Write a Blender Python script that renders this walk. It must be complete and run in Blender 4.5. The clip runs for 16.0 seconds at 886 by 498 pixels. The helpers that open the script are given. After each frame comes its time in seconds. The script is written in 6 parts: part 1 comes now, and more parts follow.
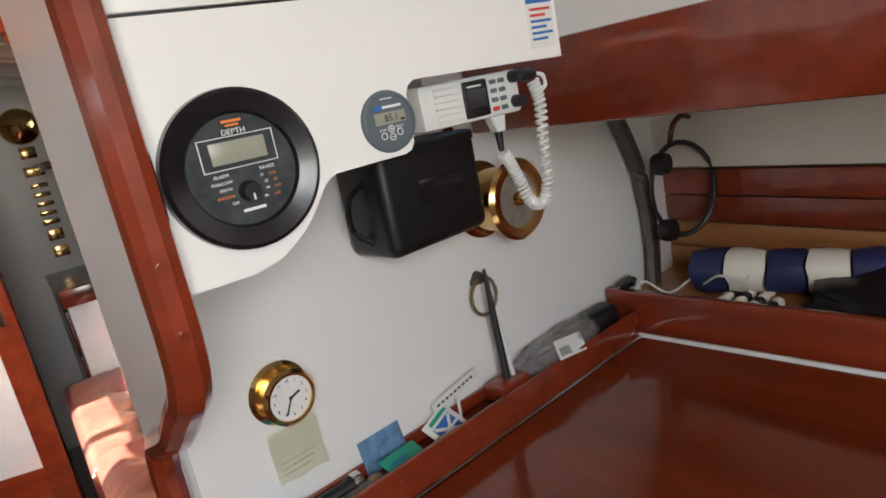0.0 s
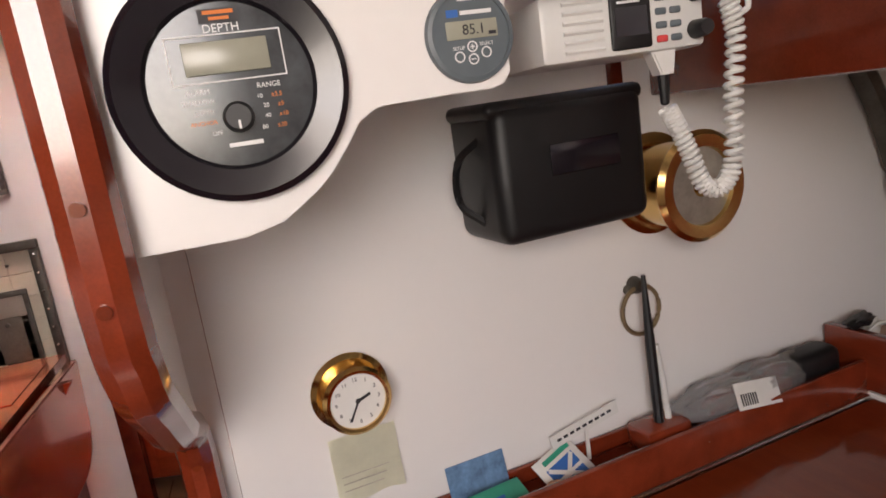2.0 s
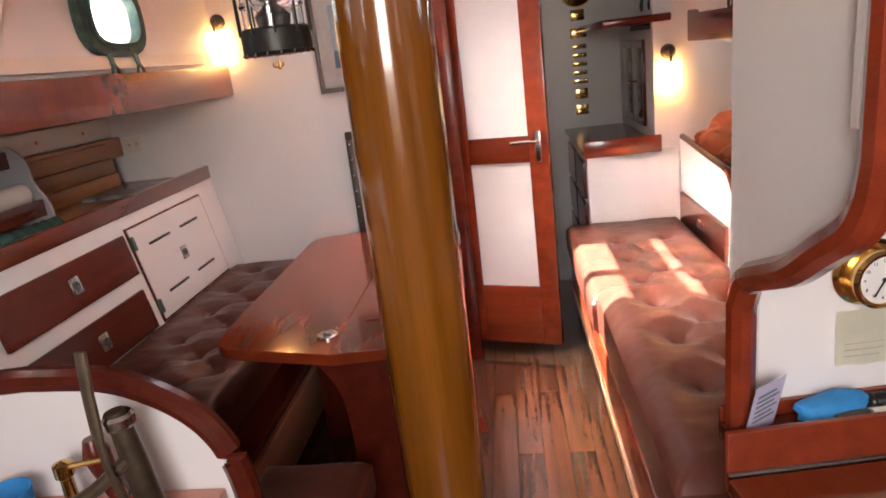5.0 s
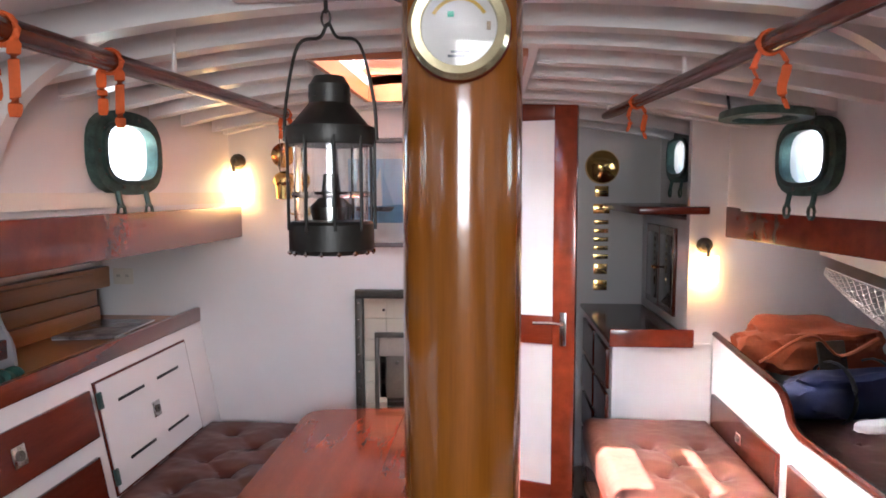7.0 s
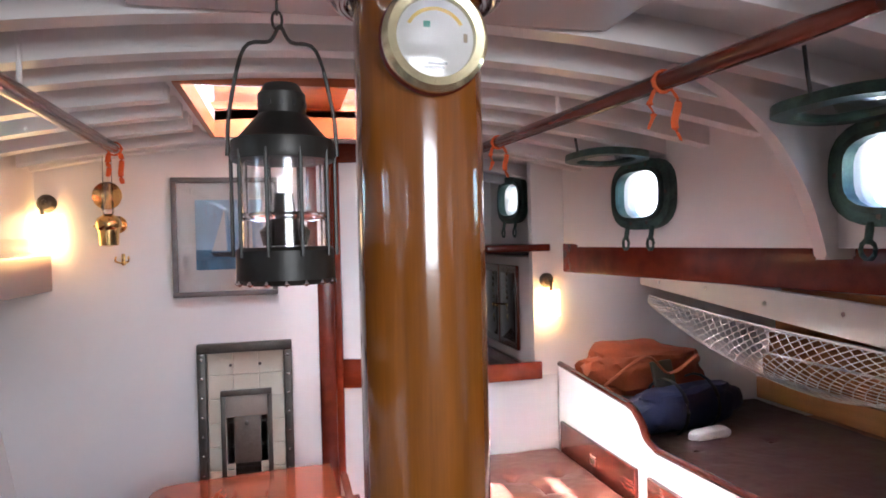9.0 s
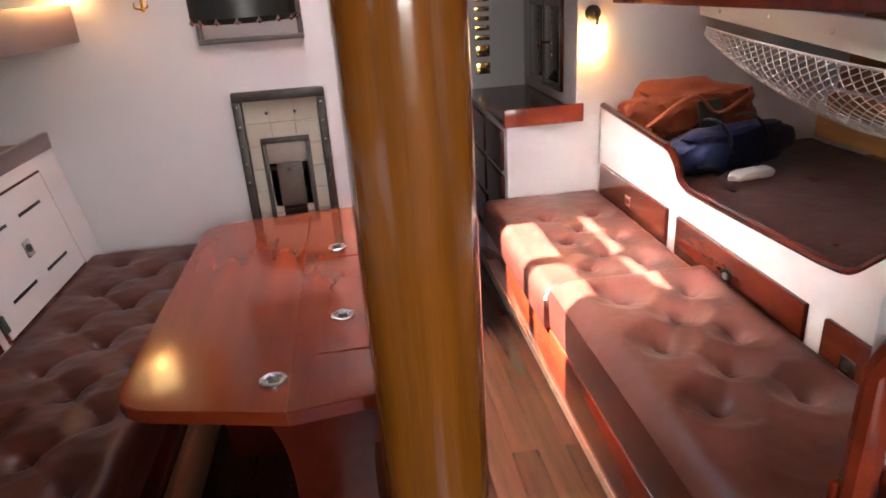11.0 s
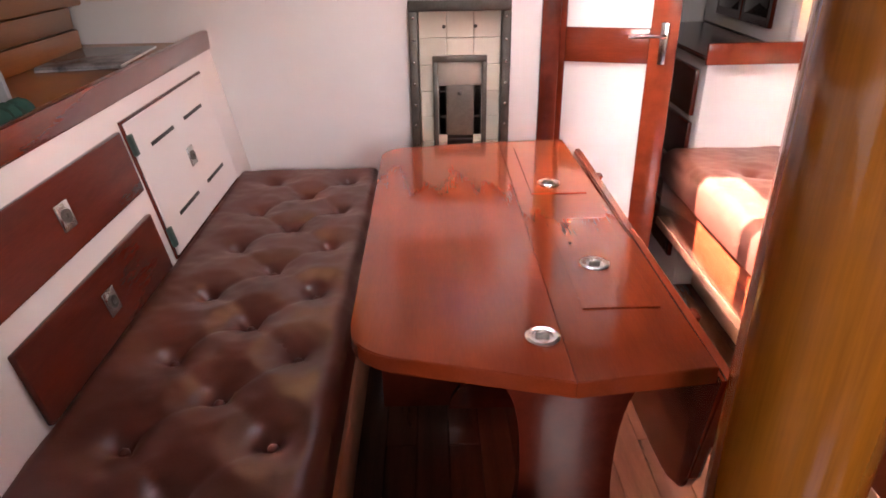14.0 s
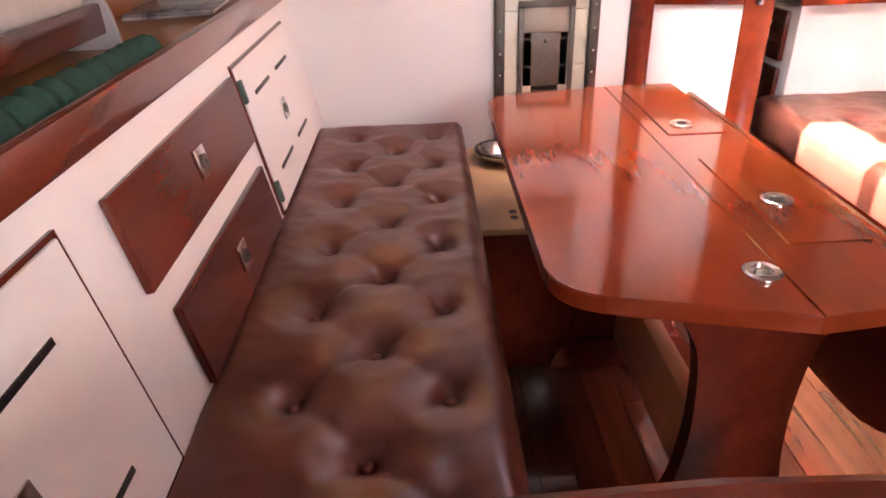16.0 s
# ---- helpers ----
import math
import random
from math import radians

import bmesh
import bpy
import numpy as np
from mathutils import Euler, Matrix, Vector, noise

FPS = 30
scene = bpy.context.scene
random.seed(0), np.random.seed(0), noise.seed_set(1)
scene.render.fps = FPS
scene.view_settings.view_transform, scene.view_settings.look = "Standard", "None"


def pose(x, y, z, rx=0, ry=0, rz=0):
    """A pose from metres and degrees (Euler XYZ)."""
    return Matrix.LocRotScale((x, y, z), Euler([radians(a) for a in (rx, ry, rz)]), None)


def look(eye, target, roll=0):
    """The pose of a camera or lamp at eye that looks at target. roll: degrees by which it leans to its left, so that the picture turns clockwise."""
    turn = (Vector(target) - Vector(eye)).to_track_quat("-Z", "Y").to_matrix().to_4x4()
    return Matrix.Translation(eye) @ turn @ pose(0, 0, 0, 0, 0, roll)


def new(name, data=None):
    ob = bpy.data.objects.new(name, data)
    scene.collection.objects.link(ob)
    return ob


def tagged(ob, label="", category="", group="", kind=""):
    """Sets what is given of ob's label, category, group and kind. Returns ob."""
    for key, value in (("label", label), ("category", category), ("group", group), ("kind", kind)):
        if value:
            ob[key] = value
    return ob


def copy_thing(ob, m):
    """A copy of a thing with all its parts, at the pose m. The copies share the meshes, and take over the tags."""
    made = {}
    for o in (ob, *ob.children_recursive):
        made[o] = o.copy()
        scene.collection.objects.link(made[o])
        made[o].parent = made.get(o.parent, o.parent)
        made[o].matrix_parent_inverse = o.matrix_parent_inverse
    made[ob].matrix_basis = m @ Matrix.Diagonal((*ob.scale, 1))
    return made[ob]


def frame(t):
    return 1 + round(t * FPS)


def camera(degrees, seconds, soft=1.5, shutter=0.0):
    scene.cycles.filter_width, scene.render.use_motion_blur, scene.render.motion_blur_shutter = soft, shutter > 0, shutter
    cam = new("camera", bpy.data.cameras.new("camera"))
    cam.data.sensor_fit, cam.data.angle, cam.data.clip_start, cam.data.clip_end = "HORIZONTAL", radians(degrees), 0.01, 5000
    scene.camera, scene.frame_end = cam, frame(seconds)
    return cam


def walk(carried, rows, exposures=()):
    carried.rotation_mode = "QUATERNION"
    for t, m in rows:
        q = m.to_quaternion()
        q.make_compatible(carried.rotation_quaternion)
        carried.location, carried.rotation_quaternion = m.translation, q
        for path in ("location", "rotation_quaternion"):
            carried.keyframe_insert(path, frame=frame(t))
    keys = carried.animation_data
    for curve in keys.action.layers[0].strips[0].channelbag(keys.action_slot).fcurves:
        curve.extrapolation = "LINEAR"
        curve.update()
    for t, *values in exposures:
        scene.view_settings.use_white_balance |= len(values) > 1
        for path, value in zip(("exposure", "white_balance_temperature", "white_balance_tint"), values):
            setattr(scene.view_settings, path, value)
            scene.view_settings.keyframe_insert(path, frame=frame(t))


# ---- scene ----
cam = camera(68.5, 16.0, soft=1.7)
PATH = [
    (0, (-0.151, -0.208, 1.397), (0.9, 1.425, 0.921), -11.4),
    (0.5, (-0.054, -0.096, 1.408), (0.726, 1.692, 0.967), -9.3),
    (1, (0.046, -0.096, 1.377), (0.604, 1.794, 1.042), -8.8),
    (1.5, (0.065, -0.025, 1.354), (0.629, 1.86, 0.996), -7.0),
    (2, (0.055, -0.046, 1.319), (0.547, 1.849, 0.912), -8.5),
    (2.5, (0.011, -0.096, 1.252), (0.536, 1.77, 0.758), -10.3),
    (3, (-0.007, -0.14, 1.278), (0.485, 1.7, 0.669), -9.0),
    (3.5, (-0.15, -0.157, 1.309), (0.445, 1.646, 0.682), -6.1),
    (4, (-0.325, -0.200, 1.332), (0.163, 1.618, 0.660), -5.3),
    (4.5, (-0.385, -0.188, 1.357), (-0.252, 1.706, 0.728), -7.2),
    (5, (-0.379, -0.188, 1.36), (-0.61, 1.715, 0.791), -7.0),
    (5.2, (-0.414, -0.139, 1.38), (-0.725, 1.758, 0.83), -5.9),
    (7.3, (-0.587, 0.058, 1.482), (-0.694, 2.053, 1.391), 1.2),
    (7.5, (-0.644, 0.009, 1.491), (-0.622, 2.008, 1.457), -0.4),
    (8, (-0.687, 0.06, 1.536), (-0.388, 2.036, 1.591), 0.7),
    (8.5, (-0.734, 0.073, 1.513), (-0.304, 2.026, 1.562), 0.5),
    (9, (-0.751, 0.132, 1.439), (-0.284, 2.076, 1.413), -1.4),
    (9.5, (-0.643, 0.141, 1.449), (-0.23, 2.086, 1.229), -1.8),
    (10, (-0.621, 0.148, 1.415), (-0.287, 2.074, 0.993), -1.8),
    (10.2, (-0.637, 0.14, 1.431), (-0.328, 2.03, 0.855), -2.1),
    (12.3, (-0.648, 0.162, 1.348), (-0.568, 1.984, 0.527), -3.9),
    (12.5, (-0.694, 0.176, 1.334), (-0.652, 2.02, 0.561), -2.9),
    (13, (-0.821, 0.281, 1.374), (-0.857, 2.128, 0.607), -0.4),
    (13.5, (-0.912, 0.388, 1.296), (-0.908, 2.216, 0.484), 0.2),
    (14, (-1.0, 0.4, 1.305), (-0.975, 2.189, 0.411), -1.0),
    (14.5, (-1.129, 0.422, 1.288), (-1.159, 2.215, 0.402), -2.0),
    (15, (-1.226, 0.42, 1.286), (-1.337, 2.223, 0.428), -6.1),
    (15.5, (-1.251, 0.452, 1.236), (-1.278, 2.249, 0.358), -6.1),
    (16, (-1.285, 0.453, 1.224), (-1.26, 2.207, 0.264), -2.3),
]
walk(cam, [(t, look(eye, target, roll)) for t, eye, target, roll in PATH], exposures=[(0.0, 3.75, 6350, 7), (1.0, 3.4, 6550, 11), (1.5, 3.5, 6550, 12), (2.0, 3.8, 7100, 19), (3.0, 4.25, 7200, 22), (3.5, 4.2, 7100, 20), (5.0, 4.1, 6950, 20), (7.5, 4.2, 5650, 12), (9.0, 4.15, 5650, 13), (10.0, 3.95, 6050, 14), (12.5, 4.35, 6450, 20), (14.0, 4.6, 6800, 24), (15.0, 4.85, 7100, 28), (16.0, 5.0, 7100, 29)])

# ---- sun, sky, openings ----
world = bpy.data.worlds.new("sky")
scene.world = world
world.use_nodes = True
sky = world.node_tree.nodes.new("ShaderNodeTexSky")
sky.sky_type, sky.sun_disc = "NISHITA", False
SUN_DIR = Vector((0.520, -0.02, -1.0)).normalized()      # way of the sunlight, down through the hatch
sky.sun_elevation = math.asin(-SUN_DIR.z)
sky.sun_rotation = math.atan2(-SUN_DIR.x, -SUN_DIR.y)
world.node_tree.links.new(sky.outputs[0], world.node_tree.nodes["Background"].inputs[0])
world.node_tree.nodes["Background"].inputs[1].default_value = 0.05
sun = new("sun", bpy.data.lights.new("sun", "SUN"))
sun.data.energy, sun.data.angle, sun.data.color = 5.0, radians(0.5), (1.0, 0.94, 0.86)
sun.rotation_mode = "QUATERNION"
sun.rotation_quaternion = SUN_DIR.to_track_quat("-Z", "Y")


def opening_light(name, loc, aim, w, h, power, colour):
    ob = new(name, bpy.data.lights.new(name, "AREA"))
    ob.data.shape, ob.data.size, ob.data.size_y = "RECTANGLE", w, h
    ob.data.energy, ob.data.color = power, colour
    ob.matrix_world = look(loc, aim)
    return ob


opening_light("companionway_daylight", (-0.35, -0.95, 1.66), (-0.05, 0.6, 0.9), 0.75, 0.72, 1.75, (1.0, 0.95, 0.88))
opening_light("hatch_daylight", (-0.665, 1.985, 2.02), (-0.665, 1.985, 0.0), 0.40, 0.70, 0.38, (0.9, 0.95, 1.0))


# ---- materials ----
def material(name, colour, rough=0.5, metal=0.0, vary=0.15, scale=8.0, bump=0.05, grain=None, coat=0.0, fine=140.0, colour2=None):
    """A surface with large patches and fine grain; grain: how far the pattern is drawn out along x, y, z."""
    m = bpy.data.materials.new(name)
    m.use_nodes = True
    t, b = m.node_tree, m.node_tree.nodes["Principled BSDF"]
    co = t.nodes.new("ShaderNodeTexCoord")
    mp = t.nodes.new("ShaderNodeMapping")
    mp.inputs["Scale"].default_value = grain or (1, 1, 1)
    t.links.new(co.outputs["Object"], mp.inputs[0])
    big, small = t.nodes.new("ShaderNodeTexNoise"), t.nodes.new("ShaderNodeTexNoise")
    big.inputs["Scale"].default_value, small.inputs["Scale"].default_value = scale, fine
    big.inputs["Detail"].default_value = 5
    for n in (big, small):
        t.links.new(mp.outputs[0], n.inputs["Vector"])
    add = t.nodes.new("ShaderNodeMath")
    add.operation = "MULTIPLY_ADD"
    add.inputs[1].default_value = 0.35
    t.links.new(small.outputs[0], add.inputs[0])
    t.links.new(big.outputs[0], add.inputs[2])
    ramp = t.nodes.new("ShaderNodeValToRGB")
    ramp.color_ramp.elements[0].position, ramp.color_ramp.elements[1].position = 0.35, 1.0
    lo = [c * (1 - vary) for c in colour]
    hi = list(colour2) if colour2 else [min(1, c * (1 + vary)) for c in colour]
    ramp.color_ramp.elements[0].color, ramp.color_ramp.elements[1].color = (*lo, 1), (*hi, 1)
    t.links.new(add.outputs[0], ramp.inputs[0])
    info = t.nodes.new("ShaderNodeObjectInfo")
    hsv = t.nodes.new("ShaderNodeHueSaturation")
    rnd = t.nodes.new("ShaderNodeMapRange")
    rnd.inputs[3].default_value, rnd.inputs[4].default_value = 1 - vary * 0.5, 1 + vary * 0.5
    t.links.new(info.outputs["Random"], rnd.inputs[0])
    t.links.new(rnd.outputs[0], hsv.inputs["Value"])
    t.links.new(ramp.outputs[0], hsv.inputs["Color"])
    t.links.new(hsv.outputs[0], b.inputs["Base Color"])
    b.inputs["Metallic"].default_value = metal
    rr = t.nodes.new("ShaderNodeMapRange")
    rr.inputs[3].default_value, rr.inputs[4].default_value = rough * 0.85, min(1, rough * 1.15)
    t.links.new(big.outputs[0], rr.inputs[0])
    t.links.new(rr.outputs[0], b.inputs["Roughness"])
    if coat:
        b.inputs["Coat Weight"].default_value, b.inputs["Coat Roughness"].default_value = coat, 0.08
    if bump:
        bp = t.nodes.new("ShaderNodeBump")
        bp.inputs["Strength"].default_value, bp.inputs["Distance"].default_value = bump, 0.004
        t.links.new(add.outputs[0], bp.inputs["Height"])
        t.links.new(bp.outputs[0], b.inputs["Normal"])
    return m


def glass(name, colour=(1, 1, 1), rough=0.02):
    m = bpy.data.materials.new(name)
    m.use_nodes = True
    b = m.node_tree.nodes["Principled BSDF"]
    b.inputs["Base Color"].default_value = (*colour, 1)
    b.inputs["Transmission Weight"].default_value, b.inputs["Roughness"].default_value = 1.0, rough
    return m


def glow(name, colour, strength):
    m = bpy.data.materials.new(name)
    m.use_nodes = True
    b = m.node_tree.nodes["Principled BSDF"]
    b.inputs["Base Color"].default_value = (*colour, 1)
    b.inputs["Emission Color"].default_value = (*colour, 1)
    b.inputs["Emission Strength"].default_value = strength
    return m


WHITE = material("white_paint", (0.80, 0.78, 0.765), 0.30, vary=0.02, scale=1.5, bump=0.02, fine=60)
CREAM = material("cream_paint", (0.74, 0.69, 0.60), 0.4, vary=0.05, scale=3, bump=0.05)
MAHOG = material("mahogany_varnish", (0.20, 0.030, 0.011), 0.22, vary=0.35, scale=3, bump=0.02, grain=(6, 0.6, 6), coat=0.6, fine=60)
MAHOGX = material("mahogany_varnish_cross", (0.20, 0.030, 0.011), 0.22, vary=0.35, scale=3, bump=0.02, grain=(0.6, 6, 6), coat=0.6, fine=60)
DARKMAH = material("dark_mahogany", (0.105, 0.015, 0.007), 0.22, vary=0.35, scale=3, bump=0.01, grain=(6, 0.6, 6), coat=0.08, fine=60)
TABLE = material("table_varnish", (0.185, 0.028, 0.008), 0.10, vary=0.28, scale=2.5, bump=0.0, grain=(7, 0.7, 7), coat=0.3, fine=50)
TEAK = material("teak_boards", (0.36, 0.145, 0.045), 0.35, vary=0.3, scale=3, bump=0.04, grain=(4, 0.6, 8), coat=0.3, fine=70)
MAST = material("mast_spruce_varnish", (0.205, 0.067, 0.006), 0.16, vary=0.35, scale=3.2, bump=0.01, grain=(9, 9, 0.35), coat=1.0, fine=40)
FLOORM = material("floor_walnut", (0.115, 0.042, 0.022), 0.22, vary=0.5, scale=3, bump=0.012, grain=(8, 0.5, 8), coat=0.9, fine=60)
PALEWOOD = material("pale_pine", (0.55, 0.28, 0.17), 0.4, vary=0.2, scale=3, bump=0.03, grain=(5, 0.6, 5), fine=60)
LEATHER = material("brown_leather", (0.108, 0.031, 0.021), 0.32, vary=0.25, scale=9, bump=0.12, fine=260)
BERTH = material("dark_brown_vinyl", (0.055, 0.020, 0.018), 0.45, vary=0.25, scale=9, bump=0.12, fine=260)
BRASS = material("polished_brass", (0.78, 0.52, 0.20), 0.16, metal=1.0, vary=0.2, scale=14, bump=0.01)
PALEBRASS = material("lacquered_brass_rim", (0.72, 0.66, 0.42), 0.25, metal=0.85, vary=0.25, scale=16, bump=0.02)
STEEL = material("bright_steel", (0.66, 0.66, 0.64), 0.2, metal=1.0, vary=0.12, scale=20, bump=0.01)
GREYMETAL = material("weathered_grey_metal", (0.11, 0.10, 0.085), 0.42, metal=0.6, vary=0.4, scale=18, bump=0.1)
LANTERN = material("blackened_metal", (0.020, 0.019, 0.016), 0.40, metal=0.35, vary=0.4, scale=18, bump=0.1)
WORNBRASS = material("worn_brass", (0.30, 0.22, 0.13), 0.42, metal=0.6, vary=0.3, scale=20, bump=0.05)
BRONZE = material("aged_bronze", (0.045, 0.075, 0.065), 0.45, metal=0.5, vary=0.5, scale=25, bump=0.08, colour2=(0.09, 0.17, 0.15))
BLACK = material("black_plastic", (0.006, 0.006, 0.007), 0.45, vary=0.2, scale=20, bump=0.03)
BLACKGLOSS = material("black_gloss_ring", (0.010, 0.008, 0.012), 0.22, vary=0.2, scale=10, bump=0.01, coat=0.15)
FIREBLACK = material("soot_black", (0.03, 0.024, 0.018), 0.7, vary=0.4, scale=15, bump=0.1)
TILE = material("cream_tile", (0.66, 0.62, 0.50), 0.2, vary=0.06, scale=9, bump=0.02)
PLASTIC = material("white_plastic", (0.68, 0.68, 0.66), 0.35, vary=0.04, scale=30, bump=0.02)
GREYPLASTIC = material("grey_plastic", (0.10, 0.125, 0.14), 0.4, vary=0.1, scale=30, bump=0.02)
PAPER = material("paper", (0.74, 0.73, 0.70), 0.8, vary=0.06, scale=20, bump=0.04)
NOTE = material("yellow_note_paper", (0.83, 0.82, 0.68), 0.8, vary=0.08, scale=20, bump=0.06)
LCD = material("lcd_grey", (0.30, 0.30, 0.24), 0.25, vary=0.08, scale=20, bump=0)
ORANGE = material("orange_cloth", (0.62, 0.11, 0.02), 0.8, vary=0.3, scale=20, bump=0.2)
RUST = material("rust_orange_canvas", (0.27, 0.055, 0.018), 0.85, vary=0.35, scale=14, bump=0.3)
NAVY = material("navy_nylon", (0.018, 0.024, 0.085), 0.55, vary=0.4, scale=14, bump=0.25)
GREEN = material("green_knit", (0.015, 0.075, 0.055), 0.9, vary=0.4, scale=40, bump=0.5)
BLUE = material("blue_cloth", (0.02, 0.25, 0.58), 0.75, vary=0.25, scale=30, bump=0.25)
TEALCARD = material("green_card", (0.02, 0.33, 0.22), 0.5, vary=0.08, scale=20, bump=0.02)
STONE = material("pink_laminate", (0.55, 0.26, 0.20), 0.35, vary=0.12, scale=30, bump=0.02)
NETM = material("white_net_cord", (0.66, 0.60, 0.54), 0.9, vary=0.1, scale=40, bump=0.1)
CLEAR = glass("clear_glass")
PANE = glass("porthole_glass", (0.85, 0.95, 1.0))
LAMPGLASS = glow("lamp_shade_glow", (1.0, 0.66, 0.27), 0.40)
WHITETXT = material("white_print", (0.75, 0.75, 0.75), 0.6, vary=0.02, bump=0)
DARKTXT = material("dark_print", (0.02, 0.02, 0.025), 0.6, vary=0.02, bump=0)
ORANGETXT = material("orange_print", (0.75, 0.20, 0.03), 0.6, vary=0.02, bump=0)
REDTXT = material("red_print", (0.60, 0.05, 0.05), 0.6, vary=0.02, bump=0)
BLUETXT = material("blue_print", (0.03, 0.14, 0.45), 0.6, vary=0.02, bump=0)


# ---- makers ----
def thing(name, label, category, loc=(0, 0, 0), group="", rz=0.0, kind=""):
    ob = new(name)
    ob.empty_display_size = 0.05
    ob.matrix_world = pose(*loc, 0, 0, rz)
    return tagged(ob, label, category, group, kind)


def part(name, bm, mat, parent=None, label="", smooth=None):
    """Links a bmesh as one mesh object, shaded smooth below 35 degrees unless told otherwise."""
    me = bpy.data.meshes.new(name)
    bmesh.ops.recalc_face_normals(bm, faces=bm.faces)
    if smooth is not False:
        for f in bm.faces:
            f.smooth = True
        for e in bm.edges:
            if len(e.link_faces) == 2 and e.calc_face_angle(0) > 0.6:
                e.smooth = False
    bm.to_mesh(me)
    bm.free()
    me.materials.append(mat)
    ob = new(name, me)
    if parent is not None:
        ob.parent = parent
    return tagged(ob, label)


def setting(name, bm, mat, label, category="wall"):
    return tagged(part(name, bm, mat), label, category, kind="structure")


def box(x0, x1, y0, y1, z0, z1, bevel=0.0, bm=None, segs=2):
    own = bm is None
    bm = bm or bmesh.new()
    r = bmesh.ops.create_cube(bm, size=1)
    for v in r["verts"]:
        v.co = Vector(((x0 + x1) / 2 + v.co.x * (x1 - x0), (y0 + y1) / 2 + v.co.y * (y1 - y0), (z0 + z1) / 2 + v.co.z * (z1 - z0)))
    if bevel:
        es = list({e for v in r["verts"] for e in v.link_edges})
        bmesh.ops.bevel(bm, geom=es, offset=bevel, segments=segs, affect="EDGES", profile=0.5)
    return bm


def prism(points, axis, lo, hi, bevel=0.0, bm=None):
    """A flat outline (pairs) given thickness along an axis: x takes (y, z), y takes (x, z), z takes (x, y)."""
    bm = bm or bmesh.new()
    put = {"x": lambda p, d: (d, p[0], p[1]), "y": lambda p, d: (p[0], d, p[1]), "z": lambda p, d: (p[0], p[1], d)}[axis]
    a = [bm.verts.new(put(p, lo)) for p in points]
    b = [bm.verts.new(put(p, hi)) for p in points]
    n = len(points)
    bm.faces.new(a)
    bm.faces.new(b[::-1])
    for i in range(n):
        bm.faces.new((a[i], b[i], b[(i + 1) % n], a[(i + 1) % n]))
    if bevel:
        es = [e for e in bm.edges if (e.verts[0] in a) == (e.verts[1] in a)]
        bmesh.ops.bevel(bm, geom=es, offset=bevel, segments=2, affect="EDGES")
    return bm


def ringed(outer, inner, axis, lo, hi, bm=None):
    """A plate with a hole: two outlines of as many points each."""
    bm = bm or bmesh.new()
    put = {"x": lambda p, d: (d, p[0], p[1]), "y": lambda p, d: (p[0], d, p[1]), "z": lambda p, d: (p[0], p[1], d)}[axis]
    rows = [[bm.verts.new(put(p, d)) for p in o] for o, d in ((outer, lo), (inner, lo), (inner, hi), (outer, hi))]
    n = len(outer)
    for k in range(4):
        for i in range(n):
            bm.faces.new((rows[k][i], rows[k][(i + 1) % n], rows[(k + 1) % 4][(i + 1) % n], rows[(k + 1) % 4][i]))
    return bm


def oval(cx, cy, w, h, r, n=32):
    """A rounded rectangle of n points, evenly by angle."""
    out = []
    for i in range(n):
        a = 2 * math.pi * (i + 0.5) / n
        c, s = math.cos(a), math.sin(a)
        p = 2.0 / max(0.15, r)
        k = (abs(c) ** p + abs(s) ** p) ** (-1 / p)
        out.append((cx + w / 2 * c * k, cy + h / 2 * s * k))
    return out


def rect_by_angle(cx, cy, x0, x1, y0, y1, like):
    """Points of a rectangle's edge in the directions of another outline's points, corners kept near."""
    out = []
    for px, py in like:
        dx, dy = px - cx, py - cy
        k = min((x1 - cx) / dx if dx > 0 else (x0 - cx) / dx if dx < 0 else 1e9, (y1 - cy) / dy if dy > 0 else (y0 - cy) / dy if dy < 0 else 1e9)
        out.append([cx + dx * k, cy + dy * k])
    for c in ((x0, y0), (x1, y0), (x1, y1), (x0, y1)):
        i = min(range(len(out)), key=lambda j: (out[j][0] - c[0]) ** 2 + (out[j][1] - c[1]) ** 2)
        out[i] = list(c)
    return out


def lathe(profile, axis="z", at=(0, 0, 0), n=32, bm=None):
    """Turns (radius, height) pairs round an axis."""
    bm = bm or bmesh.new()
    rows = []
    for r, h in profile:
        row = []
        for i in range(n):
            a = 2 * math.pi * i / n
            c, s = max(r, 1e-5) * math.cos(a), max(r, 1e-5) * math.sin(a)
            q = {"z": (c, s, h), "y": (c, h, s), "x": (h, c, s)}[axis]
            row.append(bm.verts.new(Vector(q) + Vector(at)))
        rows.append(row)
    for a, b in zip(rows, rows[1:]):
        for i in range(n):
            bm.faces.new((a[i], a[(i + 1) % n], b[(i + 1) % n], b[i]))
    if profile[0] != profile[-1]:
        bm.faces.new(rows[0])
        bm.faces.new(rows[-1][::-1])
    return bm


